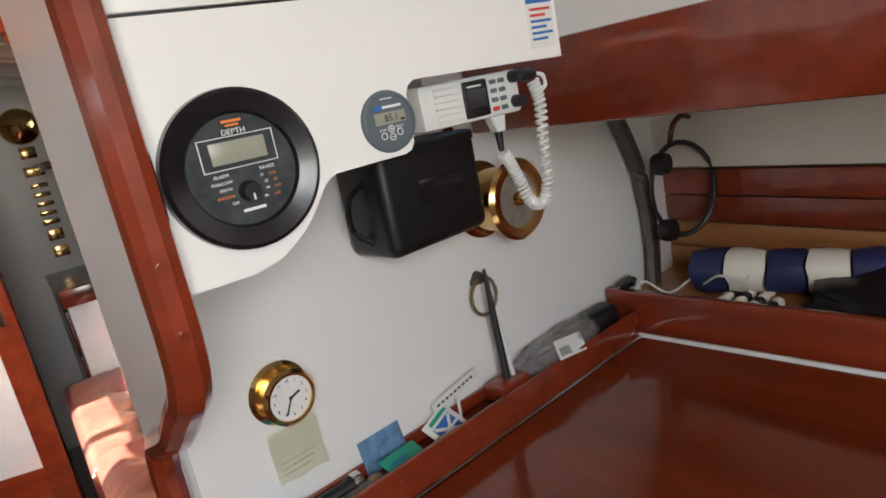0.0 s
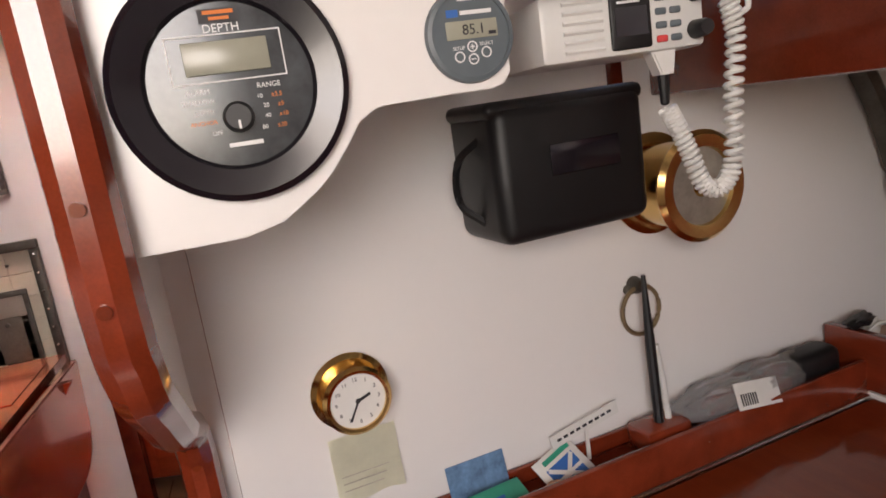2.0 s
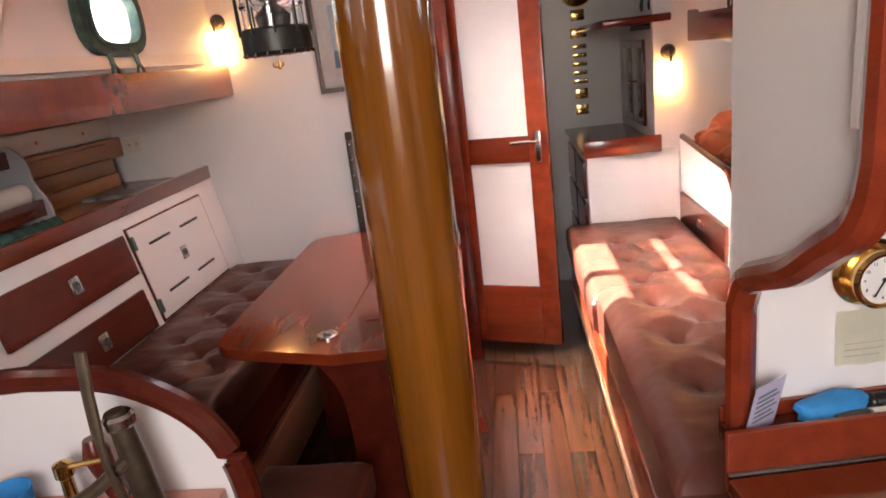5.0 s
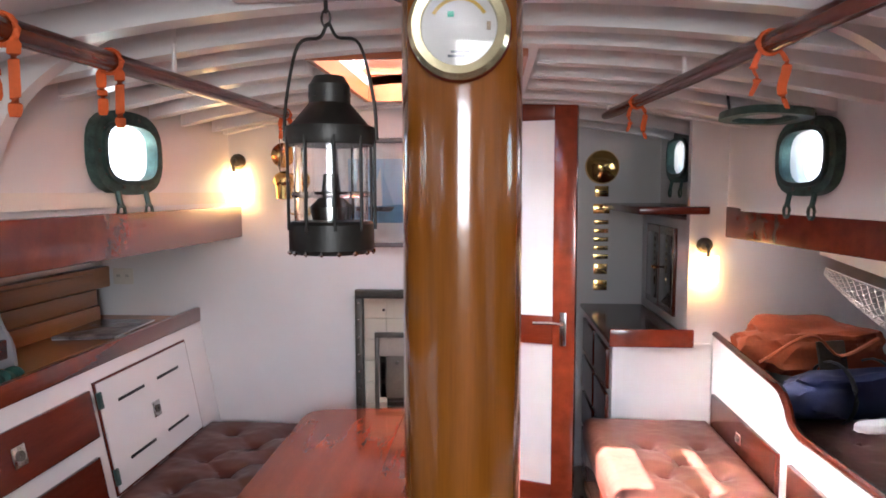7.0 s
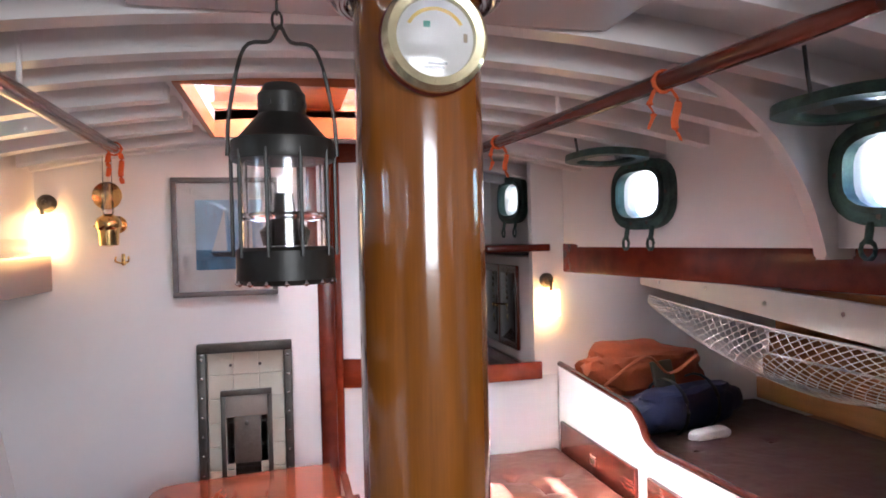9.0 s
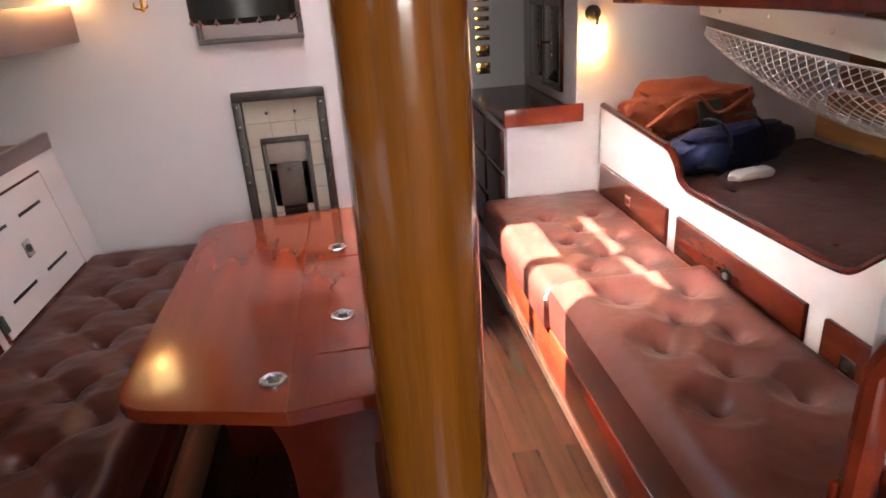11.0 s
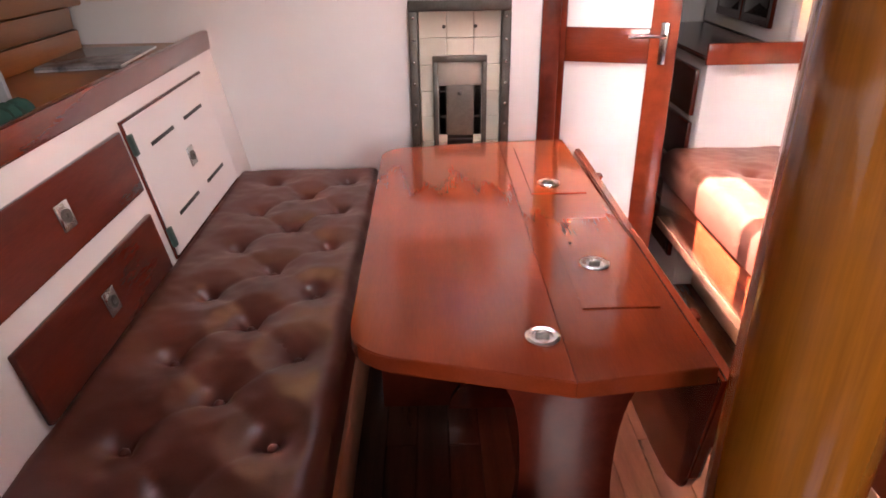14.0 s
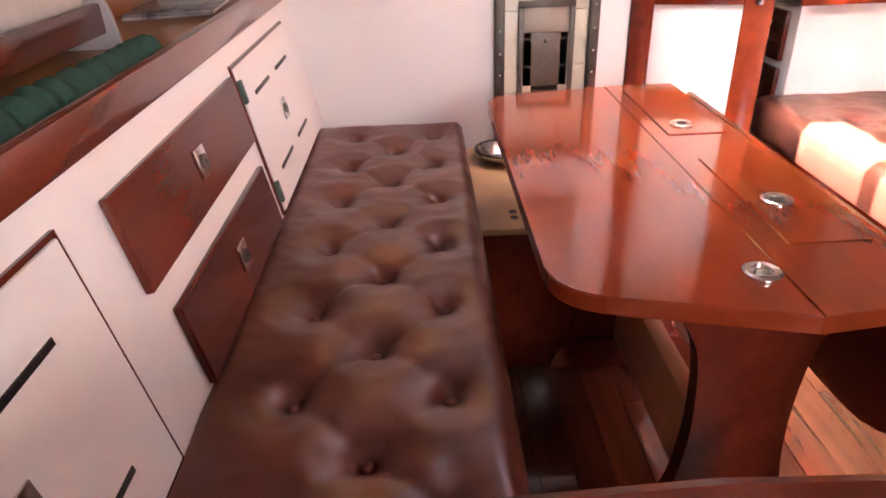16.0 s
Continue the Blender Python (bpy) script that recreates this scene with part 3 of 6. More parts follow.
for a, b in ((-0.21, 0.03), (0.035, 0.27)):
    d = part("door", box(-0.014, 0.002, a, b, 0.045, 0.42, 0.003), DARKMAH, cupboard, "mahogany door with dark glass")
    part("pane", box(-0.017, -0.012, a + 0.03, b - 0.03, 0.08, 0.385, 0.001), material("dark_glass", (0.02, 0.018, 0.018), 0.08, bump=0), d)
    part("knob", lathe([(0.001, -0.03), (0.006, -0.028), (0.007, -0.02), (0.003, -0.013), (0.003, 0.0)], "x", (-0.012, 0.0325 + (0.02 if a > 0 else -0.02), 0.23), 12), BRASS, d)
setting("trim_cupboard_cornice", box(0.03, 0.30, 2.62, 3.45, 1.385, 1.415, 0.005), DARKMAH, "dark mahogany cornice over the cupboard", "trim")

setting("door_jamb_1", box(-0.645, -0.585, 2.545, 2.615, 0, 1.95, 0.004), DARKMAH, "dark mahogany door post", "trim")
door = thing("door_1", "mahogany cabin door ajar, with white panels", "door", (-0.60, 2.635, 0.06), rz=-17.0, kind="structure")
W, Hd = 0.40, 1.76
for x0, x1 in ((0.0, 0.052), (W - 0.085, W)):
    part("stile", box(x0, x1, -0.018, 0.018, 0, Hd, 0.003), MAHOG, door)
for z0, z1 in ((0.0, 0.275), (0.83, 0.94), (Hd - 0.08, Hd)):
    part("rail", box(0.052, W - 0.085, -0.018, 0.018, z0, z1, 0.003), MAHOGX, door)
for z0, z1 in ((0.275, 0.83), (0.94, Hd - 0.08)):
    part("panel", box(0.050, W - 0.083, -0.008, 0.008, z0, z1), WHITE, door, "white painted panel")
h = part("handle", box(W - 0.055, W - 0.030, -0.024, -0.017, 0.83, 0.96, 0.003), STEEL, door, "chromed lever handle")
part("lever", tube(curve([(W - 0.042, -0.02, 0.92), (W - 0.042, -0.055, 0.92), (W - 0.08, -0.06, 0.922), (W - 0.15, -0.058, 0.918)], 4), 0.006, 8), STEEL, h)

# ---- port lockers and counter ----
pc = thing("port_locker_front", "white locker front with drawers and doors", "locker", (-1.66, 1.5, 0.5))
SL = math.degrees(math.atan2(0.075, 0.41))


def slanted(bm):
    """From a plate upright at x = 0, z = 0 to the leaning locker front."""
    return moved(bm, pose(0.035, 0, 0.03, 0, -SL, 0))


part("face", slanted(box(-0.02, 0.0, -1.6, 1.055, -0.06, 0.44, 0.002)), WHITE, pc)


def locker_door(y0, y1):
    z0, z1 = 0.058, 0.392
    d = part("door", slanted(box(0.0, 0.010, y0, y1, z0, z1, 0.003)), WHITE, pc, "white framed locker door")
    bm = bmesh.new()
    w = 0.007
    for a in ((y0 - w, y1 + w, z0 - w, z0), (y0 - w, y1 + w, z1, z1 + w), (y0 - w, y0, z0, z1), (y1, y1 + w, z0, z1)):
        box(-0.001, 0.006, a[0], a[1], a[2], a[3], bm=bm)
    part("edging", slanted(bm), DARKMAH, d, "thin dark mahogany edging")
    ym, zm = (y0 + y1) / 2, (z0 + z1) / 2
    for yy, zz in ((y0 + 0.16, z1 - 0.075), (y1 - 0.16, z1 - 0.075), (y0 + 0.16, z0 + 0.075), (y1 - 0.16, z0 + 0.075)):
        part("vent_slot", slanted(box(0.0095, 0.0115, yy - 0.075, yy + 0.075, zz - 0.005, zz + 0.005, 0.001)), BLACK, d, "dark vent slot")
    for zz in (z0 + 0.05, z1 - 0.05):
        part("hinge", slanted(box(0.006, 0.016, y0 - 0.010, y0 + 0.008, zz - 0.025, zz + 0.025, 0.002)), BRONZE, d)
    latch(d, ym, zm, 0.010)
    return d


def latch(parent, y, z, x):
    p = part("latch_plate", slanted(box(x, x + 0.004, y - 0.022, y + 0.022, z - 0.026, z + 0.026, 0.002)), STEEL, parent, "square chromed flush latch")
    part("latch_ring", slanted(lathe([(0.006, x + 0.003), (0.013, x + 0.003), (0.013, x + 0.008), (0.006, x + 0.008), (0.006, x + 0.003)], "x", (0, y, z), 16)), GREYMETAL, parent)


locker_door(0.335, 0.885)
locker_door(-0.87, -0.42)
for z0, z1, ya, yb in ((0.245, 0.385, -0.31, 0.30), (0.055, 0.195, -0.27, 0.28)):
    d = part("drawer", slanted(box(0.0, 0.013, ya, yb, z0, z1, 0.003)), DARKMAH, pc, "dark red mahogany drawer front")
    latch(d, (ya + yb) / 2, (z0 + z1) / 2, 0.013)
ctop = thing("port_counter_top", "mahogany edged wooden counter along the hull", "counter", (-1.95, 1.5, 0.96))
part("edge_trim", moved(box(0.228, 0.252, -1.6, 1.055, 0.0, 0.058, 0.006), Matrix.Identity(4)), MAHOG, ctop)
part("worktop", box(-0.345, 0.228, -1.6, 1.055, 0.0, 0.022, 0.003), TEAK, ctop)

# ---- galley partition ----
gal = thing("galley_partition", "white galley partition with curved mahogany capping", "partition", (-1.2, 0.66, 0))
T = Matrix.Translation((1.2, -0.66, 0))
gp = [(-1.60, 0.90), (-1.30, 0.935)] + [(p.x, p.y) for p in curve([(-1.15, 0.943, 0), (-1.03, 0.935, 0), (-0.95, 0.905, 0), (-0.89, 0.86, 0), (-0.855, 0.80, 0), (-0.84, 0.72, 0), (-0.838, 0.60, 0)], 4)]
part("panel", moved(prism(gp + [(-0.838, 0.0), (-1.60, 0.0)], "y", 0.645, 0.672), T), WHITE, gal)
part("capping", moved(tube([(x, 0.658, z + 0.012) for x, z in gp] + [(-0.838, 0.658, 0.02)], 0.021, 10), T), DARKMAH, gal, "rounded glossy mahogany capping")


# ---- skylight hatch ----
STAIN = material("orange_stained_wood", (0.42, 0.12, 0.035), 0.35, vary=0.25, scale=4, grain=(1, 6, 6), coat=0.4)
hatch = thing("skylight_hatch", "skylight hatch with orange-stained frame and four panes", "hatch", (-0.665, 1.985, 1.86), kind="structure")
bm = bmesh.new()
for a in ((-0.315, -0.300, -0.37, 0.37), (0.20, 0.215, -0.37, 0.37), (-0.300, 0.20, -0.37, -0.355), (-0.300, 0.20, 0.355, 0.37)):
    box(a[0], a[1], a[2], a[3], -0.07, 0.018 if a[1] < 0 else 0.10, bm=bm)
part("coaming", bm, STAIN, hatch, "orange-stained inner coaming")
bm = bmesh.new()
for a in ((-0.340, -0.315, -0.395, 0.395), (0.215, 0.24, -0.395, 0.395), (-0.315, 0.215, -0.395, -0.37), (-0.315, 0.215, 0.37, 0.395)):
    box(a[0], a[1], a[2], a[3], -0.05, 0.02, bm=bm)
part("trim", bm, WHITE, hatch)
bm = bmesh.new()
for a in ((-0.055, 0.10, -0.355, 0.355), (-0.335, 0.20, -0.03, 0.03), (-0.350, -0.337, -0.355, 0.355), (0.192, 0.20, -0.355, 0.355), (-0.337, 0.20, -0.355, -0.345), (-0.337, 0.20, 0.345, 0.355)):
    box(a[0], a[1], a[2], a[3], 0.02 + 0.003 * (a[0] == -0.055), 0.05, bm=bm)
part("lid_frame", bm, STAIN, hatch, "orange-brown varnished lid frame")
for x0, x1 in ((-0.336, -0.056), (0.101, 0.191)):
    for y in (-0.19, 0.19):
        p = part("pane", box(x0, x1, y - 0.155, y + 0.155, 0.03, 0.036), CLEAR, hatch)
        p.visible_shadow = False

# ---- nav station: laid out in its own coordinates, then set into place as a whole ----
before_nav = set(bpy.data.objects)
NAV = pose(0.075, 1.0, 0, 0, 0, 6.5)
DESK_UP = 0.03      # height of the desk over its first mark
LOW = -0.332      # the cabin sole in these coordinates
nav_wall = setting("wall_nav", box(0.07, 1.95, 0, 0.03, LOW, 1.45), WHITE, "white painted bulkhead behind the chart table")
setting("wall_nav_return", prism([(0.104, 0.979), (0.1435, 1.010), (0.1405, 1.032), (0.098, 0.998)], "z", LOW, 1.45), WHITE, "white painted angled end of the bulkhead")
nav_wall.matrix_world = NAV


def on_nav(name, label, category, u, v, z, **kw):
    """A thing at u along the bulkhead, v aft of it."""
    ob = thing(name, label, category, **kw)
    ob.matrix_world = NAV @ pose(u, -v, z + (DESK_UP if z < 0.65 else 0))
    return ob


# the partition runs from a post beside the settee to a curved edge that steps forward over the chart table
POST = Vector((0.088, 0.990))
UPPER, LOWER = Vector((0.124, 0.622)), Vector((0.102, 0.976))
rim = [(0.0, z) for z in (1.92, 1.50, 1.25, 1.17)] + [(p.x, p.y) for p in curve([(0.02, 1.13, 0), (0.10, 1.085, 0), (0.28, 1.04, 0), (0.50, 0.985, 0), (0.75, 0.945, 0), (0.92, 0.915, 0), (1.0, 0.86, 0)], 4)] + [(1.0, 0.70), (1.0, 0.50)]
partition = thing("nav_partition", "white partition with an s-curved mahogany edge", "partition", (0.0, 0.8, 0))
bm = bmesh.new()
back = Vector((0.022, 0.004, 0))
base = Vector((0.0, 0.8, 0))
rows = []
for f, z in rim + [(1.0, LOW)]:
    e = UPPER.lerp(LOWER, f)
    rows.append([bm.verts.new(Vector((q.x, q.y, z)) - base + d) for d in (Vector(), back) for q in (POST, POST.lerp(e, 0.5), e)])
for a, c in zip(rows, rows[1:]):
    for i, k in ((0, 1), (1, 2), (2, 5), (5, 4), (4, 3), (3, 0)):
        bm.faces.new((a[i], a[k], c[k], c[i]))
part("panel", bm, WHITE, partition)
track = [Vector((*UPPER.lerp(LOWER, f), z)) - base for f, z in rim]
part("edge_trim", tube(track, 0.026, 10), MAHOG, partition, "rounded varnished mahogany edge")
for k in (2, 3, 8, 20, 28):
    q = track[min(k, len(track) - 1)]
    part("wood_plug", lathe([(0.001, 0), (0.006, 0), (0.006, 0.003), (0.001, 0.003)], "y", (q.x, q.y - 0.0275, q.z), 12), TABLE, partition)

desk = thing("chart_table", "glossy red mahogany chart table with hinged lid", "chart table")
desk.matrix_world = NAV @ pose(0, 0, DESK_UP)
LV = 0.105
part("lid", box(-0.04, 1.30, -0.86, -LV - 0.012, 0.525, 0.55, 0.005), TABLE, desk, "varnished hinged lid")
part("hinge", tube([(-0.035, -LV - 0.004, 0.549), (1.30, -LV - 0.004, 0.549)], 0.005, 8), STEEL, desk, "long steel piano hinge")
part("tray_bottom", box(-0.005, 1.32, -LV + 0.012, -0.002, 0.555, 0.592, 0.003), DARKMAH, desk)
part("tray_front", box(-0.035, 1.32, -LV, -LV + 0.014, 0.50, 0.628, 0.004), MAHOG, desk)
part("tray_back", box(-0.005, 1.32, -0.014, -0.002, 0.592, 0.622, 0.003), MAHOG, desk)
part("side", box(-0.04, -0.015, -0.84, -LV - 0.005, LOW, 0.522, 0.004), DARKMAH, desk)
part("front", box(-0.015, 1.28, -0.83, -0.805, LOW, 0.522, 0.004), MAHOG, desk)
part("end_strip", box(1.302, 1.322, -1.10, -LV + 0.02, 0.42, 0.558, 0.003), WHITE, desk, "white painted end strip")
part("end_fiddle", box(1.30, 1.326, -1.10, -0.01, 0.561, 0.685, 0.005), MAHOG, desk, "tall mahogany fiddle board")
for u, v in ((0.05, 0.03), (0.10, 0.06), (0.02, 0.08), (0.87, 0.10), (0.93, 0.085)):
    part("screw", lathe([(0.001, 0.5935), (0.0055, 0.5935), (0.004, 0.5955), (0.001, 0.5955)], at=(u, -v, 0), n=10), STEEL, desk)

panel = thing("instrument_panel", "white instrument panel with a stepped lower edge", "panel", (0.105, 0.645, 1.2))
o = [(0.0, 0.0), (0.13, 0.0)] + [(p.x, p.y) for p in curve([(0.165, 0.008, 0), (0.205, 0.035, 0), (0.232, 0.065, 0), (0.250, 0.088, 0), (0.272, 0.096, 0)], 4)]
o += [(0.377, 0.096), (0.388, 0.100), (0.395, 0.110), (0.395, 0.176), (0.400, 0.188), (0.412, 0.195), (0.71, 0.187), (0.71, 0.312), (0.0, 0.312)]
part("plate", prism(o, "y", 0.0, 0.018, bevel=0.0015), WHITE, panel)
part("upper_plate", box(0.0, 0.71, 0.0, 0.018, 0.316, 0.56, 0.002), WHITE, panel)
part("seam", box(0.0, 0.71, 0.004, 0.018, 0.312, 0.316), BLACK, panel)
st = part("sticker", box(0.645, 0.70, -0.0015, 0.0, 0.205, 0.285), PAPER, panel, "white notice sticker with blue bar")
part("bar", box(0.645, 0.70, -0.0022, -0.0014, 0.273, 0.285), BLUETXT, st)
for k in range(6):
    part("print_line", box(0.65, 0.695 - 0.012 * (k % 2), -0.0022, -0.0014, 0.262 - 0.009 * k, 0.266 - 0.009 * k), REDTXT if k < 2 else BLUETXT, st)

# depth gauge
g = thing("depth_gauge", "large round black depth gauge with grey display", "gauge", (0.258, 0.605, 1.33))
part("bezel", lathe([(0.066, -0.004), (0.069, -0.010), (0.090, -0.016), (0.0955, -0.012), (0.097, -0.0005), (0.066, -0.0005), (0.066, -0.004)], "y", n=56), BLACKGLOSS, g, "wide glossy black bezel")
face = part("face", lathe([(0.001, -0.004), (0.067, -0.004), (0.067, -0.001), (0.001, -0.001)], "y", n=48), material("smoked_face", (0.05, 0.055, 0.06), 0.15, vary=0.5, scale=30, bump=0.01), g, "smoked grey-black dial face")
part("display", box(-0.034, 0.034, -0.0065, -0.004, 0.010, 0.036, 0.001), LCD, face, "blank grey liquid crystal display")
bm = bmesh.new()
for a in ((-0.046, 0.046, 0.0405, 0.0415), (-0.046, 0.046, 0.0035, 0.0045), (-0.046, -0.045, 0.0045, 0.0405), (0.045, 0.046, 0.0045, 0.0405)):
    box(a[0], a[1], -0.0052, -0.004, a[2], a[3], bm=bm)
part("frame_line", bm, WHITETXT, face)
part("badge", box(-0.016, 0.016, -0.0052, -0.004, 0.050, 0.061), DARKTXT, face, "dark maker's badge with orange bars")
part("badge_print", box(-0.012, 0.012, -0.0058, -0.0045, 0.0565, 0.0595), ORANGETXT, face)
part("badge_print", box(-0.008, 0.008, -0.0058, -0.0045, 0.052, 0.0545), ORANGETXT, face)
for text, x, z, size, m in (("DEPTH", 0, 0.0455, 0.0095, WHITETXT), ("ALARM", -0.028, -0.003, 0.006, WHITETXT), ("RANGE", 0.029, -0.003, 0.006, WHITETXT), ("SHALLOW", -0.029, -0.011, 0.0055, WHITETXT), ("DEPTH", -0.026, -0.0195, 0.005, WHITETXT),
                            ("ANCHOR", -0.028, -0.028, 0.005, ORANGETXT), ("OFF", -0.019, -0.037, 0.005, WHITETXT), ("10", 0.020, -0.0115, 0.005, WHITETXT), ("\u00b12.5", 0.034, -0.0115, 0.005, ORANGETXT), ("20", 0.024, -0.0195, 0.005, WHITETXT), ("\u00b15", 0.036, -0.0195, 0.005, ORANGETXT),
                            ("40", 0.024, -0.028, 0.005, WHITETXT), ("\u00b110", 0.037, -0.028, 0.005, ORANGETXT), ("80", 0.020, -0.037, 0.005, WHITETXT), ("\u00b120", 0.034, -0.037, 0.005, ORANGETXT)):
    lettering(text, size, m, face, Matrix.Translation((x, -0.0046, z)) @ UP_Y)
part("print_bar", box(-0.012, 0.016, -0.0052, -0.004, -0.050, -0.0465), WHITETXT, face)
kn = part("knob", lathe([(0.001, -0.020), (0.010, -0.020), (0.012, -0.016), (0.013, -0.004)], "y", (0.0, 0, -0.026), 18), BLACK, g)
part("pointer", box(-0.001, 0.001, -0.0215, -0.0195, -0.036, -0.029), WHITETXT, kn)
g.matrix_world = pose(0.250, 0.6445, 1.328)

# battery monitor
b = thing("battery_monitor", "small round grey battery monitor showing 85.1", "gauge", (0.463, 0.6445, 1.345))
part("bezel", lathe([(0.037, -0.007), (0.041, -0.006), (0.0425, -0.0005), (0.037, -0.0005), (0.037, -0.007)], "y", n=40), GREYPLASTIC, b)
part("face", lathe([(0.001, -0.005), (0.037, -0.005), (0.037, -0.001), (0.001, -0.001)], "y", n=36), GREYPLASTIC, b)
d = part("display", box(-0.023, 0.026, -0.0062, -0.0045, -0.003, 0.013, 0.0005), LCD, b, "grey display")
lettering("85.1", 0.013, DARKTXT, d, Matrix.Translation((0.003, -0.0066, 0.0045)) @ UP_Y)
part("unit_print", box(0.017, 0.024, -0.0068, -0.006, -0.001, 0.002), DARKTXT, d)
part("brand_bar", box(-0.008, 0.022, -0.0058, -0.0045, 0.018, 0.0215), WHITETXT, b)
part("brand_patch", box(-0.021, -0.010, -0.0058, -0.0045, 0.0165, 0.023), BLUETXT, b)
part("brand_bar", box(-0.009, 0.010, -0.0058, -0.0045, 0.030, 0.0315), WHITETXT, b)
for x, z in ((0.0, -0.010), (0.0, -0.021), (-0.013, -0.018), (0.013, -0.016)):
    part("button", lathe([(0.0038, -0.0058), (0.0050, -0.0058), (0.0050, -0.0045), (0.0038, -0.0045), (0.0038, -0.0058)], "y", (x, 0, z), 18), WHITETXT, b)
for x, z, w in ((0, -0.010, 1), (0, -0.021, 0)):
    part("sign", box(-0.0022, 0.0022, -0.0058, -0.0045, z - 0.0005, z + 0.0005), WHITETXT, b)
    if w:
        part("sign", box(-0.0005, 0.0005, -0.006, -0.0046, z - 0.0022, z + 0.0022), WHITETXT, b)
for text, x, z in (("SETUP", -0.013, -0.0105), ("SELECT", 0.014, -0.0085)):
    lettering(text, 0.0042, WHITETXT, b, Matrix.Translation((x, -0.0052, z)) @ UP_Y)

# radio
r = thing("vhf_radio", "white marine radio with speaker slots and coiled cord", "radio", (0.568, 0.715, 1.312), rz=-4.0)
part("body", box(0.0, 0.195, 0.0, 0.15, 0.0, 0.070, 0.006), PLASTIC, r)
for k in range(6):
    part("speaker_slot", tube([(0.026, -0.0005, 0.0105 + 0.010 * k), (0.072, -0.0005, 0.0105 + 0.010 * k)], 0.0026, 6), PLASTIC, r)
sc = part("screen_surround", box(0.080, 0.128, -0.003, 0.001, 0.006, 0.064, 0.003), BLACK, r)
part("screen", box(0.085, 0.123, -0.0042, -0.0028, 0.020, 0.050), BLACKGLOSS, sc, "dark blank screen")
part("brand_bar", box(0.088, 0.115, -0.0042, -0.0028, 0.054, 0.0565), WHITETXT, sc)
for i in range(2):
    for k in range(4):
        red = i == 0 and k == 0
        part("button", box(0.134 + 0.0175 * i, 0.1475 + 0.0175 * i, -0.003, 0.001, 0.009 + 0.0145 * k, 0.0165 + 0.0145 * k, 0.002), REDTXT if red else GREYPLASTIC, r, "red key" if red else "")
for z in (0.018, 0.058):
    part("knob", lathe([(0.001, -0.024), (0.008, -0.024), (0.0095, -0.018), (0.0105, -0.001)], "y", (0.182, 0, z), 18), BLACK, r)
part("plug", moved(lathe([(0.010, 0), (0.010, 0.018), (0.006, 0.030)], "x", (0.192, -0.012, 0.056), 12), Matrix.Identity(4)), BLACK, r)
part("mic_clip", prism([(0.130, 0.0), (0.160, 0.0), (0.156, -0.026), (0.140, -0.026)], "y", 0.004, 0.026, bevel=0.002), PLASTIC, r)
part("strain_relief", lathe([(0.007, -0.026), (0.005, -0.058), (0.003, -0.060)], at=(0.148, 0.015, 0), n=10), BLACK, r)


def coil(path, radius, turns):
    pts = curve(path, 14)
    out = []
    n = len(pts)
    steps = turns * 10
    for i in range(steps + 1):
        s = i / steps * (n - 1)
        a = int(min(n - 2, s))
        p = pts[a].lerp(pts[a + 1], s - a)
        d = (pts[min(n - 1, a + 2)] - pts[max(0, a - 1)]).normalized()
        u = d.cross(Vector((0, 1, 0.2))).normalized()
        w = d.cross(u)
        ang = 2 * math.pi * turns * i / steps
        out.append(p + u * radius * math.cos(ang) + w * radius * math.sin(ang))
    return out


part("coiled_cord", tube(coil([(0.216, -0.012, 0.045), (0.222, -0.014, 0.005), (0.214, -0.016, -0.06), (0.210, -0.016, -0.13), (0.196, -0.012, -0.160), (0.178, -0.004, -0.155), (0.168, 0.004, -0.118), (0.158, 0.010, -0.085), (0.150, 0.014, -0.064)], 0.0085, 46), 0.0032, 6), PLASTIC, r, "white coiled microphone cord")
part("cord_end", tube(curve([(0.215, -0.012, 0.056), (0.235, -0.014, 0.052), (0.240, -0.014, 0.035), (0.232, -0.013, 0.028)], 5), 0.0035, 6), PLASTIC, r)

# black case, brass drum, clock, ring, notes
case = on_nav("black_case", "black soft equipment case hung on the bulkhead", "case", 0.612, 0.002, 1.185)
part("shell", box(-0.130, 0.130, -0.155, 0.0, -0.105, 0.095, 0.022, segs=4), BLACK, case)
part("label_patch", box(-0.045, 0.075, -0.158, -0.154, -0.015, 0.03, 0.002), BLACKGLOSS, case, "dark blank label")
part("strap", tube(curve([(-0.125, -0.10, 0.05), (-0.155, -0.08, 0.02), (-0.155, -0.07, -0.04), (-0.125, -0.09, -0.075)], 5), 0.006, 6), BLACK, case)
part("flap", box(-0.135, 0.135, -0.15, -0.005, 0.075, 0.10, 0.012, segs=3), BLACK, case)
drum = on_nav("brass_drum_lamp", "polished brass drum lamp with a glass front", "lamp", 0.872, 0.001, 1.10)
part("flange", lathe([(0.001, 0.0), (0.092, 0.0), (0.093, -0.006), (0.080, -0.012), (0.001, -0.012)], "y", n=40), BRASS, drum)
part("barrel", lathe([(0.074, -0.010), (0.075, -0.12), (0.070, -0.12), (0.070, -0.010)], "y", n=40), BRASS, drum)
part("rim", lathe([(0.064, -0.118), (0.092, -0.118), (0.094, -0.124), (0.086, -0.132), (0.066, -0.130), (0.064, -0.118)], "y", n=40), BRASS, drum)
part("lens", lathe([(0.001, -0.124), (0.066, -0.122), (0.066, -0.118), (0.001, -0.118)], "y", n=40), material("dull_reflector", (0.45, 0.44, 0.40), 0.3, metal=0.7, vary=0.3, scale=25, bump=0.05), drum, "dull silvered front")
